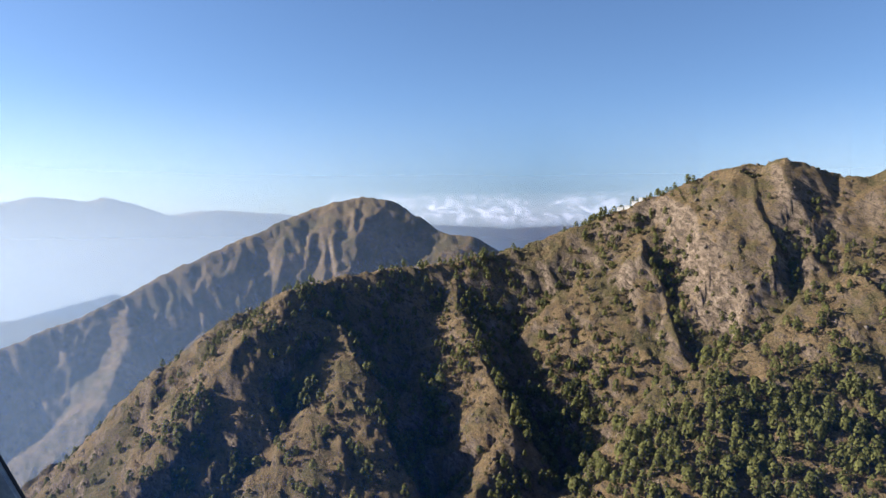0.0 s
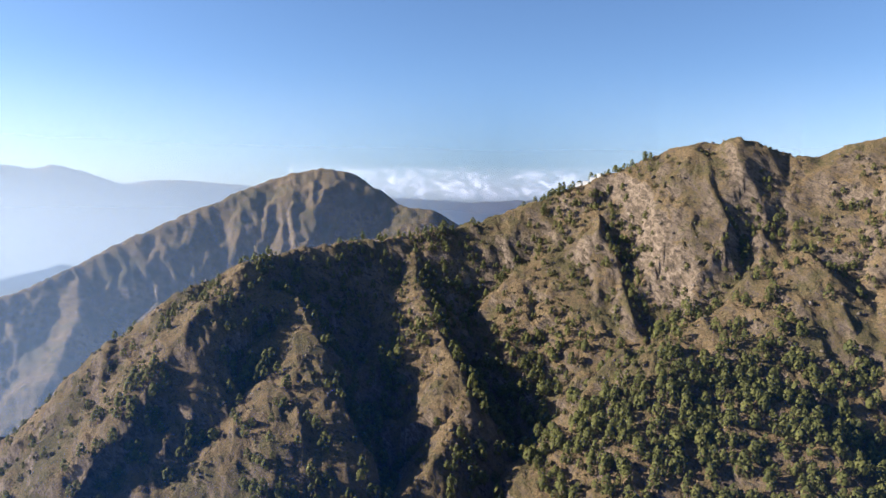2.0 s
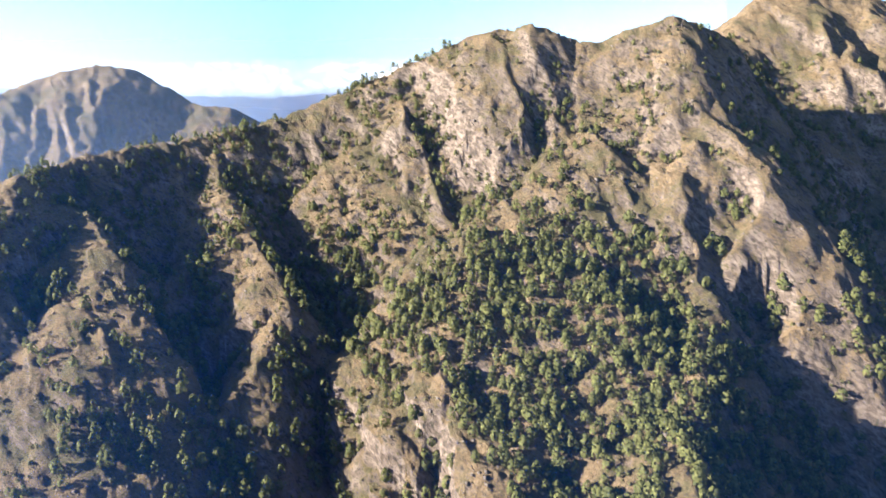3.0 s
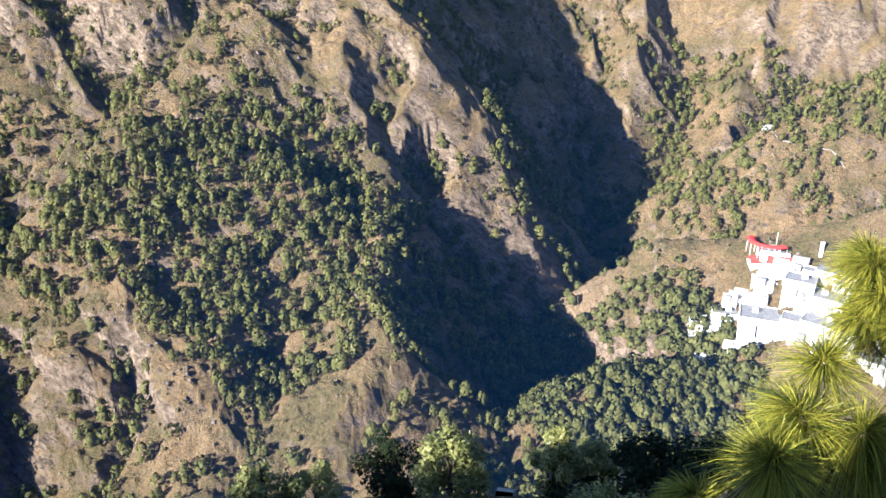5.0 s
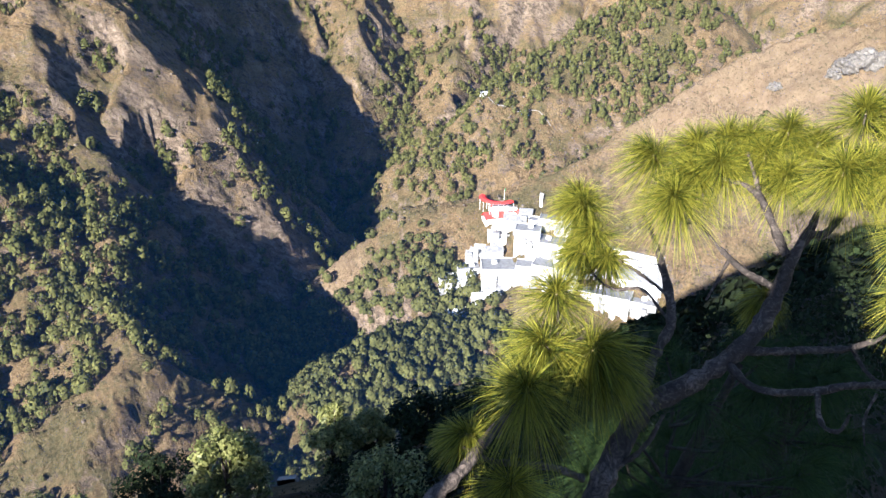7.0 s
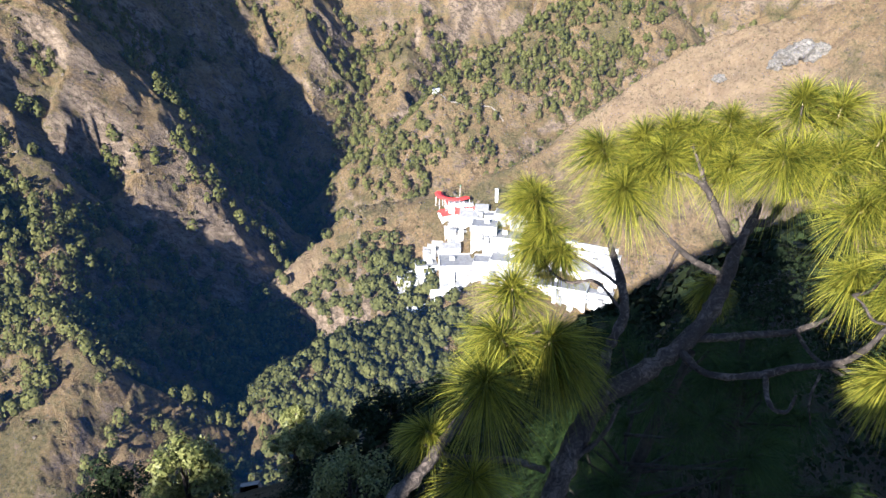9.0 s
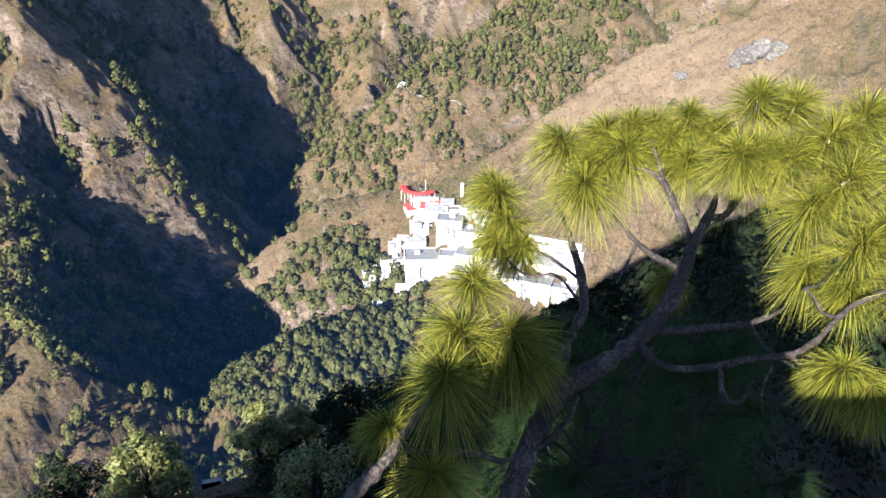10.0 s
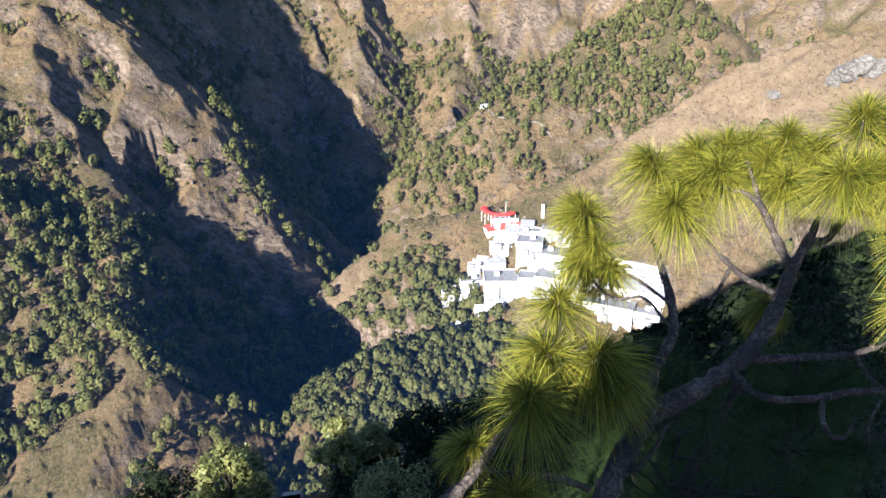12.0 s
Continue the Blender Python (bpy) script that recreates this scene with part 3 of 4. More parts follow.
# The foreground pine: limbs as tapering tubes, shoots with long needles
def tube(points, sides=10, knots=True, seed=0):
    pts = np.array(points, float)
    t = np.linspace(0, len(pts) - 1, (len(pts) - 1) * 5 + 1)
    ext = np.vstack([2 * pts[0] - pts[1], pts, 2 * pts[-1] - pts[-2]])
    i = np.minimum(t.astype(int), len(pts) - 2)
    u = (t - i)[:, None]
    a, b, c, d = ext[i], ext[i + 1], ext[i + 2], ext[i + 3]
    way = 0.5 * (2 * b + (c - a) * u + (2 * a - 5 * b + 4 * c - d) * u**2 + (3 * b - a - 3 * c + d) * u**3)
    centre, rad = way[:, :3], np.maximum(way[:, 3], 0.001)
    tan = np.gradient(centre, axis=0)
    tan /= np.linalg.norm(tan, axis=1)[:, None]
    side = np.cross(tan, (0.3, 0.2, 0.93))
    side /= np.linalg.norm(side, axis=1)[:, None]
    up = np.cross(side, tan)
    ang = np.arange(sides) * 2 * np.pi / sides
    r = np.random.default_rng(seed + 3)
    swell = 1 + (0.12 * r.normal(size=(len(t), 1)) + 0.08 * r.normal(size=(len(t), sides)) if knots else 0 * r.normal(size=(len(t), sides)))
    ring = centre[:, None] + rad[:, None, None] * swell[:, :, None] * (np.cos(ang)[None, :, None] * side[:, None] + np.sin(ang)[None, :, None] * up[:, None])
    n = len(t)
    k = np.arange(n - 1)[:, None] * sides + np.arange(sides)[None]
    j = np.arange(n - 1)[:, None] * sides + (np.arange(sides)[None] + 1) % sides
    faces = np.stack([k, j, j + sides, k + sides], -1).reshape(-1, 4)
    return ring.reshape(-1, 3), faces


def needles(rng, length, axis, count):
    """Long needles round a shoot whose tip is at the origin."""
    axis = np.array(axis, float) / np.linalg.norm(axis)
    e1 = np.cross(axis, (0.31, 0.77, 0.55))
    e1 /= np.linalg.norm(e1)
    e2 = np.cross(axis, e1)
    t = rng.uniform(0, 1, count) ** 1.3
    a = rng.uniform(0, 2 * np.pi, count)
    th = np.radians(18 + 72 * t + rng.normal(0, 12, count))
    d = np.cos(th)[:, None] * axis + np.sin(th)[:, None] * (np.cos(a)[:, None] * e1 + np.sin(a)[:, None] * e2)
    base = -axis[None] * (0.42 * length * t)[:, None]
    ln = length * rng.uniform(0.75, 1.1, count)[:, None]
    side = np.cross(d, rng.normal(0, 1, (count, 3)))
    side /= np.linalg.norm(side, axis=1)[:, None]
    fall = np.array([0, 0, -1.0]) * rng.uniform(0.6, 1.2, count)[:, None]
    st = []
    for u, w in ((0, 0.0007), (0.4, 0.00085), (0.75, 0.0007), (1.0, 0.0002)):
        c = base + d * ln * u + fall * ln * 0.52 * u * u
        st += [c - side * w, c + side * w]
    co = np.stack(st, 1).reshape(-1, 3)
    k = np.arange(count)[:, None] * 8
    faces = np.concatenate([k + np.array([[0, 1, 3, 2]]), k + np.array([[2, 3, 5, 4]]), k + np.array([[4, 5, 7, 6]])], 0)
    return co, faces


def bud_mesh(length, axis):
    axis = Vector(axis).normalized()
    pts = [(*(axis * q), w) for q, w in ((-0.45 * length, 0.004), (-0.02, 0.0065), (0.0, 0.006), (0.02, 0.0015))]
    co, faces = tube(pts, 6, False)
    return mesh_of("bud", co, faces, BUD, True)


bud_mat, bud_nt, bud_bsdf = material("bud")
finish(bud_nt, bud_bsdf, ramp(bud_nt, fbm(bud_nt, coords(bud_nt), 90.0), [(0.3, (0.35, 0.25, 0.15)), (0.7, (0.62, 0.52, 0.36))]), 0.8)
BUD = bud_mat
needle_rng = np.random.default_rng(12)
pine = tagged(new("pine_tree"), "crooked long-needled pine with bare grey-brown limbs close to the viewpoint", "tree")
limb_points = []


def limb_part(name, points):
    co, faces = tube([(x, y, z, 0.76 * w) for x, y, z, w in points], 14 if name == "trunk" else 9, True, len(limb_points))
    ob = part(name, mesh_of(name, co, faces, BARK, True), pine)
    limb_points.extend(Vector(p[:3]) for p in points)
    return ob


def trunk(points):
    return limb_part("trunk", points)


def branch(points):
    return limb_part("branch", points)


def tuft(x, y, z, length, axis, tree=None, count=950):
    tip = Vector((x, y, z))
    co, faces = needles(needle_rng, length, axis, count)
    ob = part("needle_tuft", mesh_of("needle_tuft", co, faces, SHADED_NEEDLE if tree else NEEDLE), tree or pine, "" if tree else "fresh yellow-green needles")
    ob.location = tip
    if tree is None:
        part("bud", bud_mesh(length, axis), ob)
        foot = tip - Vector(axis) * length * 0.42
        near = min(limb_points, key=lambda q: (q - foot).length)
        mid = (foot + near) / 2 + Vector((0, 0, -0.03))
        co, faces = tube([(*near, 0.0055), (*mid, 0.005), (*foot, 0.0045)], 6, True, len(limb_points))
        part("twig", mesh_of("twig", co, faces, BARK, True), pine)


trunk([(1.185, 0.125, -0.483, 0.0519), (1.415, 0.181, -0.269, 0.0492), (1.546, 0.204, -0.093, 0.0465), (1.622, 0.210, 0.008, 0.0452), (1.685, 0.198, 0.073, 0.0444), (1.768, 0.174, 0.134, 0.0440), (1.889, 0.118, 0.234, 0.0420), (2.003, -0.015, 0.305, 0.0395), (2.090, -0.111, 0.375, 0.0367), (2.161, -0.168, 0.446, 0.0336), (2.229, -0.200, 0.517, 0.0304), (2.296, -0.224, 0.620, 0.0252), (2.376, -0.270, 0.725, 0.0183), (2.414, -0.279, 0.773, 0.0074)])
branch([(1.842, 0.159, 0.192, 0.0285), (2.003, 0.131, 0.276, 0.0242), (2.054, 0.127, 0.318, 0.0227), (2.149, 0.095, 0.397, 0.0213), (2.235, 0.121, 0.475, 0.0198), (2.325, 0.174, 0.554, 0.0166), (2.397, 0.215, 0.602, 0.0113), (2.456, 0.259, 0.651, 0.0057)])
branch([(2.169, 0.116, 0.415, 0.0071), (2.225, 0.207, 0.469, 0.0072), (2.227, 0.295, 0.448, 0.0064), (2.259, 0.374, 0.468, 0.0046), (2.329, 0.434, 0.517, 0.0028)])
branch([(2.219, 0.118, 0.466, 0.0072), (2.274, 0.228, 0.504, 0.0073), (2.326, 0.308, 0.516, 0.0056), (2.400, 0.399, 0.562, 0.0038)])
branch([(2.256, -0.187, 0.548, 0.0153), (2.283, -0.099, 0.573, 0.0144), (2.304, -0.031, 0.614, 0.0117), (2.338, 0.017, 0.645, 0.0073), (2.375, 0.073, 0.686, 0.0046)])
branch([(2.299, -0.048, 0.604, 0.0090), (2.270, -0.026, 0.539, 0.0072), (2.253, 0.001, 0.459, 0.0045)])
branch([(2.306, -0.211, 0.642, 0.0198), (2.366, -0.150, 0.728, 0.0182), (2.422, -0.102, 0.787, 0.0156), (2.462, -0.049, 0.808, 0.0102), (2.484, 0.016, 0.812, 0.0094), (2.535, 0.067, 0.844, 0.0057)])
branch([(2.419, -0.107, 0.779, 0.0110), (2.473, -0.075, 0.845, 0.0084), (2.531, -0.043, 0.900, 0.0047)])
branch([(2.367, -0.261, 0.697, 0.0165), (2.368, -0.315, 0.718, 0.0147), (2.409, -0.363, 0.792, 0.0129), (2.423, -0.437, 0.805, 0.0084), (2.457, -0.485, 0.875, 0.0047)])
branch([(2.104, -0.142, 0.383, 0.0175), (2.117, -0.228, 0.398, 0.0158), (2.129, -0.298, 0.414, 0.0150), (2.138, -0.399, 0.438, 0.0142), (2.154, -0.472, 0.473, 0.0116), (2.155, -0.485, 0.481, 0.0045)])
branch([(2.136, -0.428, 0.445, 0.0098), (2.061, -0.475, 0.412, 0.0079), (1.975, -0.543, 0.416, 0.0068)])
branch([(2.056, -0.089, 0.356, 0.0190), (1.995, -0.189, 0.325, 0.0154), (1.971, -0.324, 0.372, 0.0143), (1.963, -0.402, 0.420, 0.0142), (1.928, -0.504, 0.481, 0.0123), (1.915, -0.556, 0.545, 0.0114), (1.912, -0.592, 0.625, 0.0104), (1.907, -0.623, 0.682, 0.0087), (1.910, -0.689, 0.736, 0.0071), (1.901, -0.775, 0.789, 0.0048)])
branch([(1.962, -0.340, 0.380, 0.0109), (1.914, -0.346, 0.344, 0.0092), (1.882, -0.367, 0.321, 0.0083), (1.878, -0.402, 0.325, 0.0075), (1.900, -0.418, 0.363, 0.0058), (1.903, -0.423, 0.369, 0.0025)])
branch([(1.933, -0.473, 0.436, 0.0050), (1.895, -0.454, 0.368, 0.0041), (1.871, -0.468, 0.301, 0.0025)])
branch([(1.913, -0.606, 0.635, 0.0064), (1.925, -0.560, 0.633, 0.0056), (1.957, -0.536, 0.659, 0.0048), (1.981, -0.510, 0.672, 0.0032)])
branch([(1.227, 0.596, 0.164, 0.0286), (1.305, 0.585, 0.200, 0.0274), (1.398, 0.533, 0.241, 0.0248), (1.463, 0.512, 0.270, 0.0221), (1.526, 0.481, 0.315, 0.0163), (1.599, 0.438, 0.372, 0.0089)])
branch([(1.445, 0.553, 0.283, 0.0044), (1.462, 0.517, 0.256, 0.0089), (1.504, 0.472, 0.209, 0.0121), (1.603, 0.331, 0.157, 0.0142), (1.653, 0.246, 0.104, 0.0145)])
branch([(1.724, 0.177, 0.113, 0.0132), (1.749, 0.131, 0.139, 0.0107), (1.786, 0.086, 0.196, 0.0090), (1.830, 0.060, 0.269, 0.0065)])
branch([(1.515, 0.477, 0.285, 0.0119), (1.671, 0.408, 0.389, 0.0106), (1.773, 0.368, 0.453, 0.0093), (1.825, 0.321, 0.482, 0.0062)])
branch([(1.773, 0.368, 0.453, 0.0069), (1.870, 0.410, 0.509, 0.0056), (1.914, 0.431, 0.553, 0.0032)])
branch([(1.928, -0.504, 0.481, 0.0074), (1.885, -0.559, 0.473, 0.0065), (1.858, -0.610, 0.475, 0.0041)])
branch([(2.409, -0.363, 0.792, 0.0083), (2.493, -0.357, 0.926, 0.0066), (2.545, -0.362, 1.057, 0.0038)])
branch([(2.409, -0.363, 0.792, 0.0074), (2.362, -0.439, 0.881, 0.0063), (2.254, -0.543, 0.817, 0.0035)])
tuft(1.593, 0.420, 0.409, 0.23, (-0.60, -0.16, 0.79))
tuft(1.820, 0.280, 0.450, 0.23, (-0.43, -0.50, 0.75))
tuft(1.916, 0.431, 0.556, 0.18, (-0.36, -0.08, 0.93))
tuft(1.734, 0.421, 0.485, 0.18, (-0.51, 0.40, 0.76))
tuft(1.831, 0.255, 0.401, 0.18, (-0.41, -0.91, 0.08))
tuft(2.451, 0.498, 0.680, 0.16, (-0.40, 0.09, 0.91))
tuft(2.409, 0.473, 0.672, 0.15, (-0.60, 0.53, 0.60))
tuft(2.381, 0.418, 0.578, 0.15, (-0.62, 0.28, 0.74))
tuft(2.327, 0.445, 0.517, 0.14, (-0.69, 0.52, 0.50))
tuft(2.337, 0.351, 0.505, 0.14, (-0.71, -0.11, 0.69))
tuft(2.376, 0.159, 0.758, 0.19, (-0.70, 0.11, 0.70))
tuft(2.506, 0.263, 0.862, 0.18, (-0.51, 0.40, 0.76))
tuft(2.568, 0.121, 0.892, 0.18, (-0.42, 0.15, 0.89))
tuft(2.618, 0.027, 0.914, 0.18, (-0.39, -0.00, 0.92))
tuft(2.620, -0.043, 0.921, 0.16, (-0.38, -0.19, 0.91))
tuft(2.500, 0.039, 0.862, 0.18, (-0.59, 0.33, 0.73))
tuft(2.482, 0.118, 0.813, 0.18, (-0.59, 0.40, 0.70))
tuft(2.627, -0.160, 0.965, 0.16, (-0.40, 0.02, 0.92))
tuft(2.611, -0.256, 0.932, 0.16, (-0.41, -0.05, 0.91))
tuft(2.567, -0.365, 1.066, 0.18, (-0.37, 0.05, 0.93))
tuft(2.390, -0.322, 0.916, 0.19, (-0.63, 0.08, 0.77))
tuft(2.424, -0.388, 0.921, 0.18, (-0.51, -0.17, 0.84))
tuft(2.372, -0.475, 0.940, 0.18, (-0.47, -0.28, 0.84))
tuft(2.370, -0.570, 1.011, 0.19, (-0.39, -0.21, 0.90))
tuft(2.238, -0.540, 0.832, 0.19, (-0.63, -0.16, 0.76))
tuft(2.605, -0.489, 1.046, 0.18, (-0.36, -0.11, 0.93))
tuft(2.249, -0.619, 0.929, 0.19, (-0.42, -0.36, 0.83))
tuft(2.061, -0.651, 0.793, 0.17, (-0.44, -0.38, 0.82))
tuft(2.148, -0.547, 0.662, 0.14, (-0.64, 0.30, 0.71))
tuft(2.014, -0.633, 0.671, 0.12, (-0.69, 0.36, 0.63))
tuft(2.115, -0.721, 0.849, 0.18, (-0.35, -0.44, 0.83))
tuft(1.860, -0.620, 0.504, 0.14, (-0.69, 0.64, 0.34))
tuft(1.817, -0.697, 0.478, 0.11, (-0.96, -0.17, -0.23))
tuft(2.415, -0.657, 1.072, 0.19, (-0.33, -0.27, 0.90))
tuft(2.199, -0.772, 0.994, 0.18, (-0.34, -0.40, 0.85))
tuft(1.915, -0.792, 0.785, 0.18, (-0.37, -0.46, 0.81))
tuft(2.508, -0.175, 0.840, 0.16, (-0.51, 0.03, 0.86))
tuft(2.567, -0.102, 0.886, 0.16, (-0.47, 0.02, 0.88))
tuft(1.478, 0.565, 0.294, 0.11, (-0.62, 0.59, 0.51))
tuft(1.440, 0.406, 0.195, 0.17, (-0.70, -0.20, 0.69))
tuft(2.292, -0.169, 0.482, 0.10, (-1.00, 0.07, -0.00))


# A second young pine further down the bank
low_pine = tagged(new("pine_tree"), "young pine lower on the bank, shade put into its colours", "tree")
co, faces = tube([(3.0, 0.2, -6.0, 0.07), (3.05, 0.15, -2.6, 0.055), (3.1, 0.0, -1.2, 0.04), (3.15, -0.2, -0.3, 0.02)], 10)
part("trunk", mesh_of("trunk", co, faces, SHADED_BARK, True), low_pine)
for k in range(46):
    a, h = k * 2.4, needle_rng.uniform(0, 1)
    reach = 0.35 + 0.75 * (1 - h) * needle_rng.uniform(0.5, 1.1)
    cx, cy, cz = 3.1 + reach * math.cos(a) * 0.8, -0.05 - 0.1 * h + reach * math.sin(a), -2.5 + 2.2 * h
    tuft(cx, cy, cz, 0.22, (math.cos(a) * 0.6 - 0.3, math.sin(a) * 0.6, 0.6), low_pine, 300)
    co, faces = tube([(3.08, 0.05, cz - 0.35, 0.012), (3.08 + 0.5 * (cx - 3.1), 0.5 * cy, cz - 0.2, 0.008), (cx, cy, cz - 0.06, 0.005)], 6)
    part("branch", mesh_of("branch", co, faces, SHADED_BARK, True), low_pine)


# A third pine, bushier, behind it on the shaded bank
bush_pine = tagged(new("pine_tree"), "bushy green pine on the bank, coloured dark for shade", "tree")
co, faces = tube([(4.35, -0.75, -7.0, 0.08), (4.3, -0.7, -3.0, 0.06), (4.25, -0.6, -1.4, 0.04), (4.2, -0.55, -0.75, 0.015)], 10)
part("trunk", mesh_of("trunk", co, faces, SHADED_BARK, True), bush_pine)
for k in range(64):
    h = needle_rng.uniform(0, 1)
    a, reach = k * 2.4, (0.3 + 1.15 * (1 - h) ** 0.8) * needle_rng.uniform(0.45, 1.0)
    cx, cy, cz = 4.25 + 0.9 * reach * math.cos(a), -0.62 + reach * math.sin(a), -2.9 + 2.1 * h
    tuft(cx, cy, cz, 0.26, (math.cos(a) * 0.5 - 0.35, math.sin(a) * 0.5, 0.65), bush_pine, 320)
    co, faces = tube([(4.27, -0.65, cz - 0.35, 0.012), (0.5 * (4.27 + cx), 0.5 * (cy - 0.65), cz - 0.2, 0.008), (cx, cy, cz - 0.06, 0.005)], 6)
    part("branch", mesh_of("branch", co, faces, SHADED_BARK, True), bush_pine)


# Broadleaf trees and bushes on the near bank
def near_tree(x, y, top, spread, leaves, size, mat, label, category="tree", name="broadleaf_tree", seed=0):
    wood = SHADED_BARK if mat == SHADED_LEAF else BARK
    r = np.random.default_rng(seed)
    foot = float(relief(np.array([x]), np.array([y]))[0]) - 0.3
    height = top - foot
    root = tagged(new(name), label, category)
    root.location = (x, y, foot)
    lean = r.normal(0, 0.04, 2) * height
    co, faces = tube([(0, 0, 0, 0.03 * height), (lean[0] * 0.5, lean[1] * 0.5, height * 0.4, 0.022 * height), (lean[0], lean[1], height * 0.85, 0.006 * height)], 8, True, seed)
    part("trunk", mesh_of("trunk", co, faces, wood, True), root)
    clumps = []
    for k in range(26):
        v = r.normal(0, 1, 3)
        v /= np.linalg.norm(v)
        q = r.uniform(0.55, 1.0)
        clumps.append(np.array([v[0] * spread * q, v[1] * spread * q, height * 0.58 + v[2] * height * 0.38 * q]))
    for c in clumps[:9]:
        co, faces = tube([(lean[0] * 0.4, lean[1] * 0.4, height * 0.35, 0.012 * height), (*(c * (0.5, 0.5, 0.8)), 0.007 * height), (*c, 0.003 * height)], 6, True, seed)
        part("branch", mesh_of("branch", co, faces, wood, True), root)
    c = np.array(clumps)[r.integers(0, len(clumps), leaves)]
    off = r.normal(0, 1, (leaves, 3))
    off /= np.linalg.norm(off, axis=1)[:, None]
    p = c + off * (spread * 0.36 * r.uniform(0.3, 1, leaves) ** 0.5)[:, None]
    n = off + (0, 0, 0.7) + r.normal(0, 0.45, (leaves, 3))
    n /= np.linalg.norm(n, axis=1)[:, None]
    u = np.cross(n, r.normal(0, 1, (leaves, 3)))
    u /= np.linalg.norm(u, axis=1)[:, None]
    w = np.cross(n, u)
    s = (size * r.uniform(0.6, 1.3, leaves))[:, None]
    co = np.stack([p - u * s, p + w * s * 0.45 - n * s * 0.15, p + u * s - n * s * 0.3, p - w * s * 0.45 - n * s * 0.15], 1).reshape(-1, 3)
    part("crown", mesh_of("crown", co, np.arange(leaves * 4).reshape(-1, 4), mat), root)
    return root


def by_bearing(az, el, r):
    """Place on the bearing az (to the right of +y) at distance r, and the height seen at elevation el from the viewpoint."""
    return r * math.sin(radians(az)), r * math.cos(radians(az)), 1.6 + r * math.tan(radians(el))


for k, (az, el, r, spread, leaves, size, mat, label) in enumerate([
    (45.8, -37.4, 26, 1.7, 5200, 0.13, LEAF, "leafy light green tree catching the sun on the bank"),
    (39.6, -37.6, 32, 1.9, 4200, 0.14, SHADED_LEAF, "leafy tree on the bank, its shade put into the leaf colour"),
    (27.2, -37.6, 24, 1.3, 3600, 0.12, LEAF, "sunlit leafy green tree on the steep bank"),
    (31.4, -38.7, 24, 1.2, 3200, 0.12, LEAF, "sunlit leafy green tree on the steep bank"),
    (61.3, -40.9, 17, 1.3, 4600, 0.075, LEAF, "grey-green bush with small glossy leaves on the bank"),
    (56.4, -36.0, 95, 4.6, 4500, 0.42, LEAF, "large sunlit leafy tree at the edge of the bank"),
    (60.0, -36.8, 100, 4.2, 3800, 0.42, LEAF, "yellow-green leafy tree at the edge of the bank"),
    (65.5, -36.7, 60, 3.5, 3000, 0.28, SHADED_LEAF, "leafy tree on the bank with shade put into its colour"),
    (70.5, -36.2, 55, 3.4, 3000, 0.26, SHADED_LEAF, "leafy tree on the bank with shade put into its colour"),
    (76.0, -34.8, 48, 3.4, 3000, 0.24, SHADED_LEAF, "leafy tree on the bank with shade put into its colour"),
    (81.0, -33.0, 42, 3.0, 3000, 0.2, SHADED_LEAF, "leafy tree on the bank with shade put into its colour"),
    (87.0, -30.5, 40, 3.0, 3000, 0.2, SHADED_LEAF, "leafy tree on the bank with shade put into its colour"),
]):
    x, y, top = by_bearing(az, el, r)
    near_tree(x, y, top, spread, leaves, size, mat, label, "bush" if "bush" in label else "tree", "bush" if "bush" in label else "broadleaf_tree", 100 + k)

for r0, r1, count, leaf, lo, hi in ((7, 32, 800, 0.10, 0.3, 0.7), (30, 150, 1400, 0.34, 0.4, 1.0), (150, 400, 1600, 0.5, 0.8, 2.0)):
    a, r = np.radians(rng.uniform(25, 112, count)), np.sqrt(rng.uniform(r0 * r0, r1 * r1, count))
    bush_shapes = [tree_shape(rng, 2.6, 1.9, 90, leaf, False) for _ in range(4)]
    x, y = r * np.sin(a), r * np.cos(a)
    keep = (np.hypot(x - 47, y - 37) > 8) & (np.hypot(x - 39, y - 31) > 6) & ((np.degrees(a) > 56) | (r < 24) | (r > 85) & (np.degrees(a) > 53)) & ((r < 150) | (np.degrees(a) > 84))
    tagged(scattered("undergrowth", bush_shapes, x[keep], y[keep], rng.uniform(lo, hi, keep.sum()), SHADED_LEAF, rng), "leafy undergrowth covering the bank, coloured dark for shade", "undergrowth", kind="stuff")


# Footpaths draped over the slopes
def paving_material():
    m, nt, b = material("pale_paving")
    v = coords(nt)
    finish(nt, b, ramp(nt, fbm(nt, v, 0.8, 5), [(0.3, (0.17, 0.15, 0.125)), (0.7, (0.28, 0.25, 0.22))]), 0.9, fbm(nt, v, 4.0), 0.4, 0.05)
    return m


PAVING = paving_material()


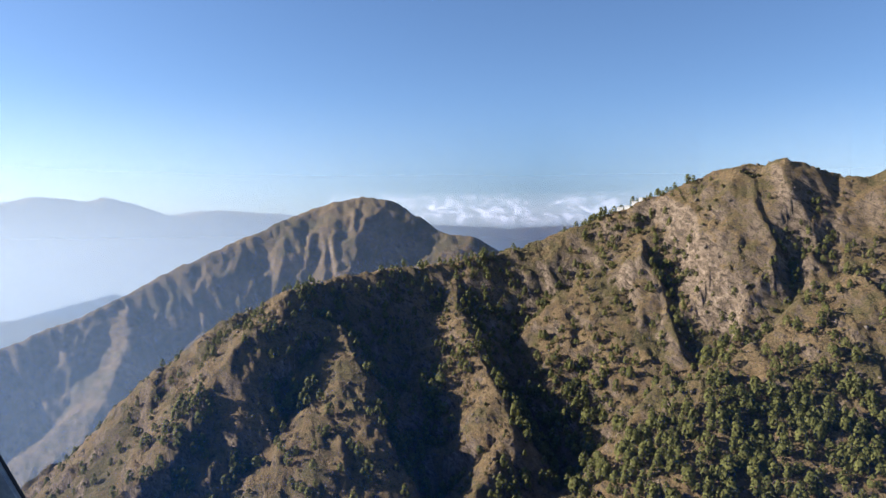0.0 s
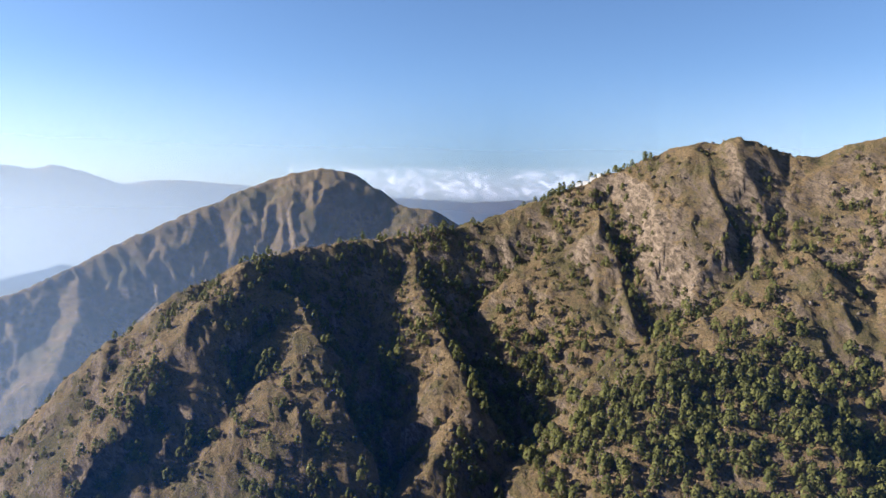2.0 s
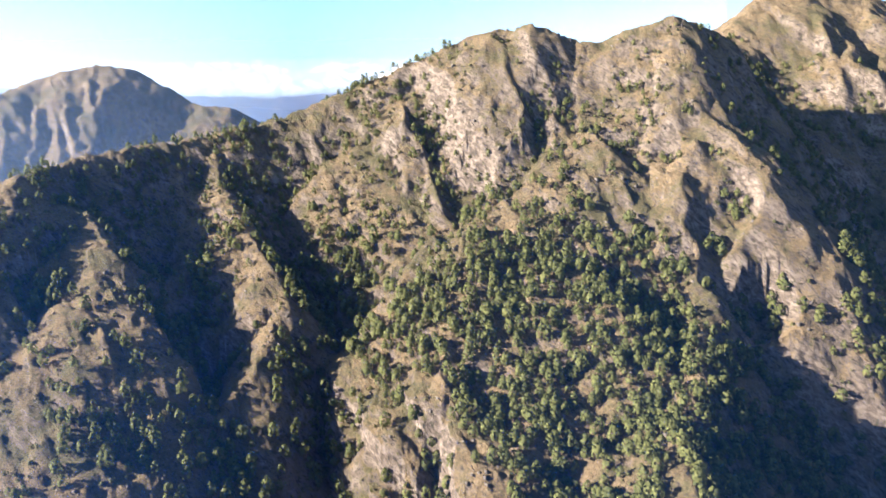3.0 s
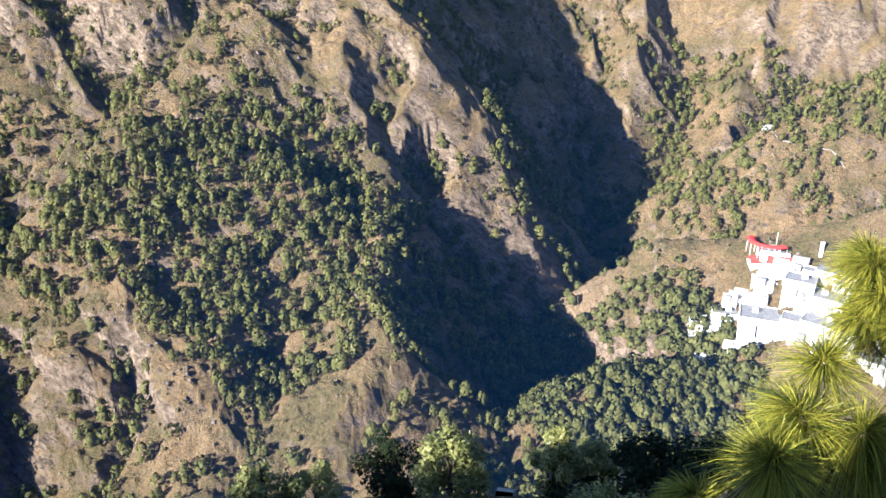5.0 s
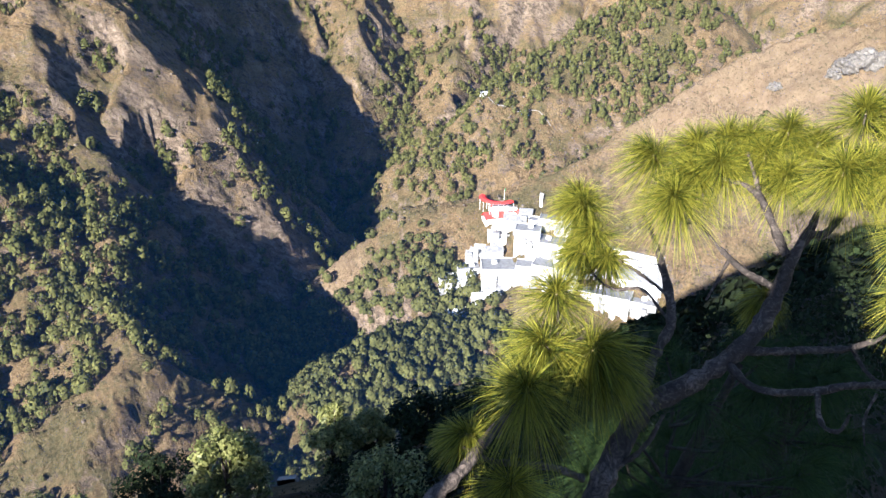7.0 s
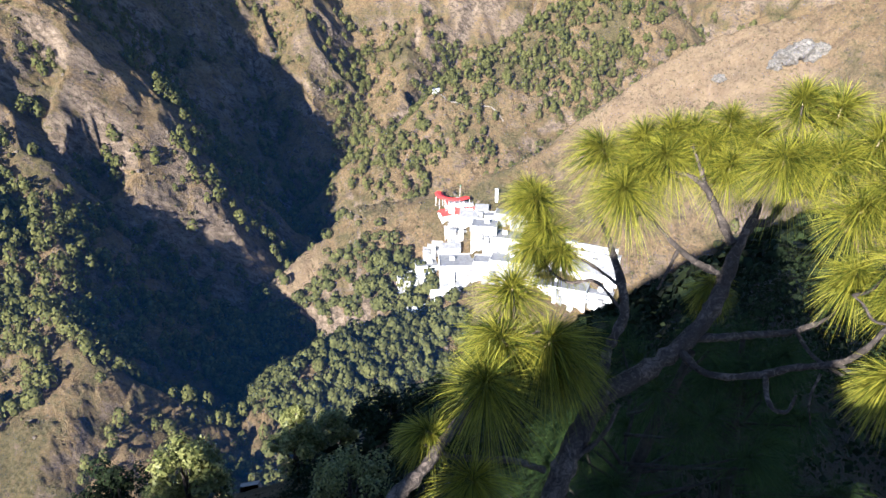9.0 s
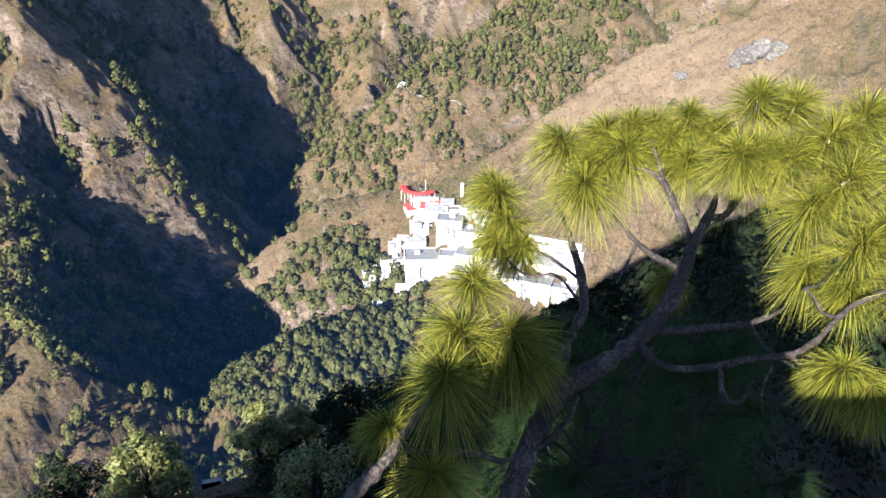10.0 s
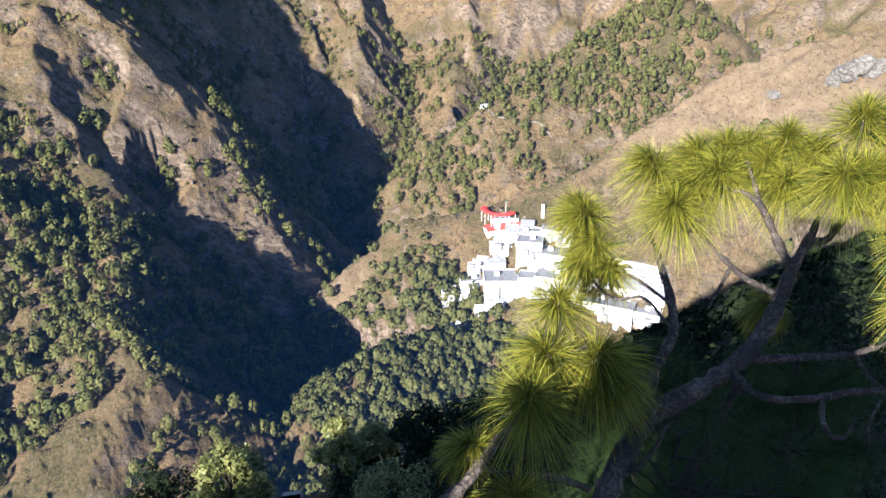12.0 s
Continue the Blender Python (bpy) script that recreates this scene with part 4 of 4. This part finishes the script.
def footpath(points, width, label):
    pts = np.array(points, float)
    seg = np.r_[0, np.cumsum(np.hypot(*np.diff(pts, axis=0).T))]
    s = np.arange(0, seg[-1], 2.0)
    x, y = np.interp(s, seg, pts[:, 0]), np.interp(s, seg, pts[:, 1])
    tx, ty = np.gradient(x), np.gradient(y)
    n = np.hypot(tx, ty)
    nx, ny = -ty / n, tx / n
    rows = []
    for q, dz in ((-0.5, -1.5), (-0.5, 0.35), (0.5, 0.35), (0.5, -1.5)):
        rows.append(np.stack([x + nx * q * width, y + ny * q * width, relief(x, y) + dz + 0.25], -1))
    co = np.stack(rows, 1).reshape(-1, 3)
    k = np.arange(len(s) - 1)[:, None] * 4
    faces = np.concatenate([k + np.array([[j, j + 1, j + 5, j + 4]]) for j in range(3)], 0)
    return tagged(new("footpath", mesh_of("footpath", co, faces, PAVING)), label, "path", kind="structure")


footpath([(58, 44), (49, 38), (42, 33), (36, 29)], 1.5, "pale paved footpath on the bank")
footpath([(953, 341), (945, 320), (955, 300), (950, 288), (960, 262), (953, 238)], 1.5, "pale footpath winding across the wooded slope")


# The temple and its houses, stepped up the slope
def plaster_material(name, low, high, rough=0.85):
    m, nt, b = material(name)
    v = coords(nt)
    stain = fbm(nt, v, 0.35, 5, 0.65)
    finish(nt, b, ramp(nt, stain, [(0.3, low), (0.6, high)]), rough, fbm(nt, v, 3.0), 0.2, 0.05)
    return m


WHITE = plaster_material("white_plaster", (0.56, 0.55, 0.53), (0.74, 0.73, 0.71))
CREAM = plaster_material("cream_plaster", (0.33, 0.32, 0.30), (0.48, 0.46, 0.43))
CONCRETE = plaster_material("grey_roof", (0.13, 0.13, 0.135), (0.24, 0.24, 0.245))
RED = plaster_material("red_roof", (0.55, 0.035, 0.03), (0.70, 0.06, 0.045), 0.6)
GREEN = plaster_material("green_cloth", (0.02, 0.20, 0.05), (0.04, 0.32, 0.09))
DARK_TRIM = plaster_material("dark_trim", (0.015, 0.015, 0.018), (0.03, 0.03, 0.035), 0.5)
PANE = plaster_material("dark_glass", (0.02, 0.025, 0.03), (0.06, 0.07, 0.085), 0.15)


def box(bm, x0, x1, y0, y1, z0, z1):
    v = [bm.verts.new(p) for p in ((x0, y0, z0), (x1, y0, z0), (x1, y1, z0), (x0, y1, z0), (x0, y0, z1), (x1, y0, z1), (x1, y1, z1), (x0, y1, z1))]
    for f in ((0, 3, 2, 1), (4, 5, 6, 7), (0, 1, 5, 4), (1, 2, 6, 5), (2, 3, 7, 6), (3, 0, 4, 7)):
        bm.faces.new([v[i] for i in f])


def mesh_from(name, bm, mat):
    me = bpy.data.meshes.new(name)
    bm.to_mesh(me)
    bm.free()
    me.materials.append(mat)
    return me


def window_mesh():
    bm = bmesh.new()
    box(bm, -0.6, 0.6, -0.06, 0.02, 0, 1.3)
    return mesh_from("window", bm, PANE)


WINDOW = window_mesh()
house_rng = random.Random(4)


def temple_house(x, y, width, depth, height, turn, roof):
    """A white block whose front foot stands at (x, y), facing the valley."""
    bearing = math.degrees(math.atan2(x, y))
    z = float(relief(np.array([float(x)]), np.array([float(y)]))[0])
    root = tagged(new("temple_house"), "white plastered temple building with %s on the slope" % {"flat": "a flat parapet roof", "step": "stepped terraces", "gable": "a grey pitched roof", "red": "a red pitched roof"}[roof], "building", "houses of the temple")
    root.matrix_basis = pose(x, y, z, 0, 0, -bearing + turn)
    w = width / 2
    bm = bmesh.new()
    storeys = max(1, round(height / 3.4))
    step = height / storeys
    if roof == "step":
        for k in range(3):
            box(bm, -w + k * w * 0.35, w - k * w * 0.2, k * depth * 0.3, depth, -16, height * (0.5 + 0.25 * k))
    else:
        box(bm, -w, w, 0, depth, -16, height)
    part("wall", mesh_from("wall", bm, house_rng.choice((WHITE, WHITE, CREAM))), root)
    for k in range(1, min(storeys, 4) + 1):
        bm = bmesh.new()
        zz = k * step - 0.15 if roof != "step" else height * 0.5 - 0.3
        box(bm, -w - 0.35, w + 0.35, -0.6, 0.0 - 0.003, zz - 0.15, zz + 0.15)
        part("cornice", mesh_from("cornice", bm, WHITE), root)
        if roof == "step":
            break
    if roof == "flat":
        bm = bmesh.new()
        box(bm, -w + 0.3, w - 0.3, 0.3, depth - 0.3, height + 0.004, height + 0.12)
        part("roof", mesh_from("roof", bm, CONCRETE), root)
        bm = bmesh.new()
        for q in ((-w, w, 0.0, 0.28), (-w, w, depth - 0.28, depth), (-w, -w + 0.28, 0.283, depth - 0.283), (w - 0.28, w, 0.283, depth - 0.283)):
            box(bm, *q, height + 0.003, height + 1.0)
        part("parapet", mesh_from("parapet", bm, WHITE), root)
        if width > 18:
            bm = bmesh.new()
            q = house_rng.uniform(-0.5, 0.3) * w
            box(bm, q, q + 5, depth * 0.5, depth * 0.5 + 4, height + 0.12, height + 3.2)
            part("stair_head", mesh_from("stair_head", bm, WHITE), root)
    elif roof in ("gable", "red"):
        bm = bmesh.new()
        rise = depth * (0.28 if roof == "gable" else 0.42)
        prof = [(-0.8, height - 0.2), (depth / 2, height + rise), (depth + 0.8, height - 0.2), (depth + 0.8, height + 0.05), (depth / 2, height + rise + 0.3), (-0.8, height + 0.05)]
        ends = [[bm.verts.new((q, a, b)) for a, b in prof] for q in (-w - 0.5, w + 0.5)]
        for i in range(6):
            j = (i + 1) % 6
            bm.faces.new([ends[0][i], ends[0][j], ends[1][j], ends[1][i]])
        bm.faces.new(ends[0])
        bm.faces.new(ends[1][::-1])
        part("roof", mesh_from("roof", bm, CONCRETE if roof == "gable" else RED), root)
    for k in range(2 if width < 20 else 5):
        bm = bmesh.new()
        aw, ad, ah = house_rng.uniform(3, 7), house_rng.uniform(2.5, 5), house_rng.uniform(2.5, 0.75 * height + 2)
        q = house_rng.uniform(-w, w - aw)
        box(bm, q, q + aw, -ad, -0.004, -14, ah)
        box(bm, q - 0.25, q + aw + 0.25, -ad - 0.25, -0.008, ah + 0.003, ah + 0.25)
        part("annex", mesh_from("annex", bm, house_rng.choice((WHITE, CREAM, CONCRETE))), root)
    count = min(6, int(width / 5))
    for k in range(min(storeys, 4)):
        for i in range(count):
            if house_rng.random() < 0.55:
                continue
            ob = part("window", WINDOW, root)
            ob.location = (-w + (i + 0.5) * width / count, 0, k * step + 1.0)
    return root


temple_house(607, 243, 30, 16, 11, 12, "flat")
temple_house(587, 222, 33, 16, 11, 20, "step")
temple_house(597, 212, 14, 12, 8, 10, "flat")
temple_house(619, 229, 27, 16, 13, 8, "flat")
temple_house(611, 194, 38, 29, 22, 5, "flat")
temple_house(639, 229, 27, 18, 13, 0, "step")
temple_house(614, 171, 17, 18, 20, -5, "flat")
temple_house(644, 178, 26, 21, 21, -5, "flat")
temple_house(617, 141, 46, 26, 19, -10, "flat")
temple_house(641, 154, 30, 23, 17, -8, "flat")
temple_house(669, 156, 35, 21, 11, -8, "flat")
temple_house(658, 213, 23, 16, 13, 5, "step")
temple_house(666, 201, 19, 16, 11, 0, "gable")
temple_house(683, 216, 27, 18, 9, 0, "flat")
temple_house(639, 211, 19, 13, 11, 5, "gable")
temple_house(667, 177, 14, 13, 10, -8, "flat")
temple_house(605, 196, 25, 13, 5, 5, "gable")
temple_house(676, 190, 14, 13, 6, -5, "gable")
temple_house(665, 71, 56, 21, 7, -12, "flat")
temple_house(658, 66, 53, 21, 9, -12, "flat")
temple_house(646, 65, 51, 23, 9, -10, "gable")
temple_house(623, 91, 50, 26, 15, -10, "flat")
temple_house(628, 56, 30, 18, 12, -10, "flat")
temple_house(647, 113, 37, 21, 11, -8, "flat")
temple_house(675, 226, 17, 13, 6, 25, "red")
temple_house(678, 207, 25, 16, 4, -6, "red")
temple_house(686, 226, 12, 12, 4, 15, "red")



def canopy(name, x, y, z, radius, a0, a1, wide, mat, label):
    """A curved roof over a queue lane: an arched sheet with thickness, on posts."""
    root = tagged(new(name), label, "roof")
    root.location = (x, y, z)
    n = 18
    co, faces = [], []
    for k in range(n + 1):
        a = radians(a0 + (a1 - a0) * k / n)
        for q, h in ((-0.5, 0), (-0.2, 2.6), (0.2, 3.0), (0.5, 1.6), (0.5, 1.3), (0.2, 2.7), (-0.2, 2.3), (-0.5, -0.3)):
            rr = radius + q * wide
            co.append((rr * math.cos(a), rr * math.sin(a), h))
    for k in range(n):
        for i in range(8):
            j = (i + 1) % 8
            faces.append((k * 8 + i, k * 8 + j, k * 8 + 8 + j, k * 8 + 8 + i))
    part("sheet", mesh_of("sheet", np.array(co), np.array(faces), mat), root)
    for k in range(0, n + 1, 3):
        a = radians(a0 + (a1 - a0) * k / n)
        for q in (-0.42, 0.42):
            rr = radius + q * wide
            bm = bmesh.new()
            box(bm, -0.2, 0.2, -0.2, 0.2, -12, 0)
            ob = part("post", mesh_from("post", bm, WHITE), root)
            ob.location = (rr * math.cos(a), rr * math.sin(a), 0)
    return root


canopy("canopy_roof", 692, 226, -272, 17, 95, 250, 9, RED, "curved red canopy roof on posts above the temple")


def flagpole(x, y, z):
    root = tagged(new("flagpole"), "white pole with a small green flag above the temple", "flagpole")
    root.location = (x, y, z)
    co, faces = tube([(0, 0, -4, 0.25), (0, 0, 4, 0.2), (0, 0, 9, 0.12)], 8, False)
    part("pole", mesh_of("pole", co, faces, WHITE), root)
    bm = bmesh.new()
    bmesh.ops.create_grid(bm, x_segments=8, y_segments=4, size=1.0)
    for v in bm.verts:
        q = v.co.copy()
        v.co = Vector((1.6 + q.x * 1.5, 0.35 * math.sin(q.x * 4), 7.2 + q.y * 1.5))
    me = mesh_from("flag", bm, GREEN)
    part("flag", me, root, "green cloth flag")


flagpole(690, 219, -268)


def small_hut(x, y, width, depth, height, turn, label):
    z = float(relief(np.array([float(x)]), np.array([float(y)]))[0])
    root = tagged(new("hut"), label, "hut")
    root.matrix_basis = pose(x, y, z, 0, 0, turn)
    bm = bmesh.new()
    box(bm, -width / 2, width / 2, -depth / 2, depth / 2, -4, height)
    part("wall", mesh_from("wall", bm, WHITE), root)
    bm = bmesh.new()
    box(bm, -width / 2 - 0.5, width / 2 + 0.5, -depth / 2 - 0.5, depth / 2 + 0.5, height + 0.003, height + 0.3)
    part("roof", mesh_from("roof", bm, WHITE), root)
    return root


small_hut(488, 253, 5, 4, 5.5, -60, "small pale hut among the broadleaf trees")
small_hut(953, 341, 11, 4, 4, -40, "long pale shelter beside the footpath")
small_hut(695, 179, 3, 3, 13, -70, "slender white tower behind the temple")
for k in range(4):
    small_hut(254 + 9 * k, 1012 - 5 * k, 8, 4, 5 - 0.4 * k, -25, "white shelter on the mountain crest")


# Pale rock outcrop on the bare slope
def rock_material(name, low, middle, high):
    m, nt, b = material(name)
    v = coords(nt)
    c = ramp(nt, fbm(nt, v, 0.35, 7, 0.7), [(0.3, low), (0.5, middle), (0.7, high)])
    finish(nt, b, c, 0.9, fbm(nt, v, 0.6, 7, 0.75), 0.8, 1.2)
    return m


ROCK = rock_material("pale_rock", (0.07, 0.06, 0.05), (0.15, 0.135, 0.115), (0.25, 0.225, 0.195))
STONE = rock_material("brown_stone", (0.05, 0.04, 0.032), (0.13, 0.105, 0.082), (0.24, 0.20, 0.16))
tagged(scattered("boulders", *boulders, STONE, rng, 0.3), "weathered grey boulders scattered over the slopes", "boulders", kind="stuff")
for k, (x, y, s) in enumerate([(826, -96, 16), (834, -110, 19), (820, -82, 10), (838, -124, 12), (815, -30, 8)]):
    bm = bmesh.new()
    bmesh.ops.create_icosphere(bm, subdivisions=4, radius=1.0)
    for v in bm.verts:
        d = 1 + 0.45 * noise.fractal(v.co * 1.6 + Vector((k * 7, 0, 0)), 0.9, 2.1, 5)
        v.co = Vector((v.co.x * s, v.co.y * s * 0.8, v.co.z * s * 0.6)) * d
    ob = tagged(new("rock_outcrop", mesh_from("rock_outcrop", bm, ROCK)), "pale grey rock outcrop on the bare brown slope", "rock", "rock outcrops")
    ob.location = (x, y, float(relief(np.array([float(x)]), np.array([float(y)]))[0]))

# Unseen stone parapet added beside and behind the viewpoint to shade the pine
bm = bmesh.new()
for i in range(7):
    q = i * 0.24
    box(bm, -0.3, 0.0, q, q + 0.225, -2.0, 1.20)
box(bm, -0.33, 0.02, -0.02, 1.70, 1.203, 1.27)
bmesh.ops.bevel(bm, geom=bm.edges[:], offset=0.012, segments=1, affect="EDGES")
parapet = tagged(new("shade_wall", mesh_from("shade_wall", bm, ROCK)), "unseen grey stone wall added to shade the pine", "wall", kind="structure")
parapet.matrix_basis = pose(-0.17, -0.62, 0, 0, 0, 31)

bm = bmesh.new()
# unseen stepped piers of coursed blocks, capped, shaped to cast the viewer's shadow
for y0, y1, top in ((0.0, 0.22, 1.90), (0.224, 0.62, 1.64), (0.624, 0.80, 1.30), (-0.14, -0.004, 1.48)):
    courses = round((top + 1.0) / 0.42)
    for i in range(courses):
        q = 0.008 * (i % 2)
        box(bm, -0.2 + q, 0.2 - q, y0, y1, -1.0 + i * (top + 1.0) / courses, -1.006 + (i + 1) * (top + 1.0) / courses)
    box(bm, -0.23, 0.23, y0 + 0.002, y1 - 0.002, top, top + 0.05)
bmesh.ops.bevel(bm, geom=bm.edges[:], offset=0.015, segments=1, affect="EDGES")
blocker = tagged(new("shadow_blocks", mesh_from("shadow_blocks", bm, ROCK)), "unseen stepped stone blocks added to shade the pine", "wall", kind="structure")
blocker.matrix_basis = pose(-0.95, 0.0, 0, 0, 0, 0)

# Bent metal sheet fixed to the parapet
sheet_mat, sheet_nt, sheet_bsdf = material("worn_sheet_metal")
sv = coords(sheet_nt)
finish(sheet_nt, sheet_bsdf, ramp(sheet_nt, fbm(sheet_nt, sv, 30.0, 6, 0.7), [(0.35, (0.20, 0.235, 0.29)), (0.65, (0.42, 0.46, 0.52))]), 0.38, fbm(sheet_nt, sv, 55.0, 4), 0.25, 0.004)
sheet_bsdf.inputs["Metallic"].default_value = 0.15
guard = tagged(new("metal_guard"), "blue-grey worn sheet metal guard on posts at the viewpoint's edge", "guard")
rim = [(-0.628, 1.409), (-0.538, 1.250), (-0.36, 0.935), (-1.15, 0.90), (-1.15, 1.409)]
bm = bmesh.new()
front, back = [bm.verts.new((x, 0.886, z)) for x, z in rim], [bm.verts.new((x, 0.900, z)) for x, z in rim]
bm.faces.new(front)
bm.faces.new(back[::-1])
for i in range(5):
    bm.faces.new([front[i], back[i], back[(i + 1) % 5], front[(i + 1) % 5]])
bmesh.ops.recalc_face_normals(bm, faces=bm.faces[:])
bmesh.ops.bevel(bm, geom=bm.edges[:], offset=0.003, segments=2, affect="EDGES")
part("panel", mesh_from("panel", bm, sheet_mat), guard)
co, faces = tube([(-0.630, 0.893, 1.412, 0.003), (-0.538, 0.893, 1.250, 0.003), (-0.36, 0.893, 0.935, 0.003)], 8, False)
part("edge_strip", mesh_of("edge_strip", co, faces, DARK_TRIM, True), guard, "black edge strip")
for x in (-1.08, -0.52):
    co, faces = tube([(x, 0.92, -1.6, 0.02), (x, 0.92, 0.2, 0.02), (x, 0.92, 1.15, 0.02)], 10, False)
    part("post", mesh_of("post", co, faces, sheet_mat, True), guard)


# Banks of white cloud over the far ranges
def cloud_material():
    m, nt, b = material("far_cloud")
    nt.nodes.remove(b)
    v = coords(nt)
    flat = node(nt, "Mapping", Vector=v, Scale=(1.0, 1.0, 1.7)).outputs[0]
    z = node(nt, "SeparateXYZ", Vector=v).outputs["Z"]
    clump = fbm(nt, flat, 0.0105, 5, 0.62, 0.5)
    body = span(nt, clump, 0.47, 0.66)
    low, high = span(nt, z, CLOUD_LOW, CLOUD_LOW + 70), span(nt, z, CLOUD_TOP, CLOUD_TOP - 110)
    thick = math_node(nt, "MULTIPLY", math_node(nt, "MULTIPLY", low, high), math_node(nt, "ADD", math_node(nt, "MULTIPLY", body, 0.75), 0.22))
    # the sheet glows in place of sunlight on the cloud
    both = node(nt, "Emission", Color=(1.0, 0.93, 0.93, 1), Strength=0.85)
    out = node(nt, "MixShader", Fac=thick)
    nt.links.new(node(nt, "BsdfTransparent").outputs[0], out.inputs[1])
    nt.links.new(both.outputs[0], out.inputs[2])
    nt.links.new(out.outputs[0], nt.nodes["Material Output"].inputs[0])
    return m


CLOUD_LOW, CLOUD_TOP = -25.0, 235.0
a = np.radians(np.linspace(-9, 18, 40))
rim = np.stack([np.sin(a) * 4865, np.cos(a) * 4865], -1)
co = np.concatenate([np.c_[rim, np.full(40, -80.0)], np.c_[rim, np.full(40, CLOUD_TOP)]])
k = np.arange(39)
tagged(new("backdrop_clouds", mesh_of("backdrop_clouds", co, np.stack([k, k + 1, k + 41, k + 40], -1), cloud_material(), True)), "bank of white cloud over the far ranges", "clouds", kind="structure")
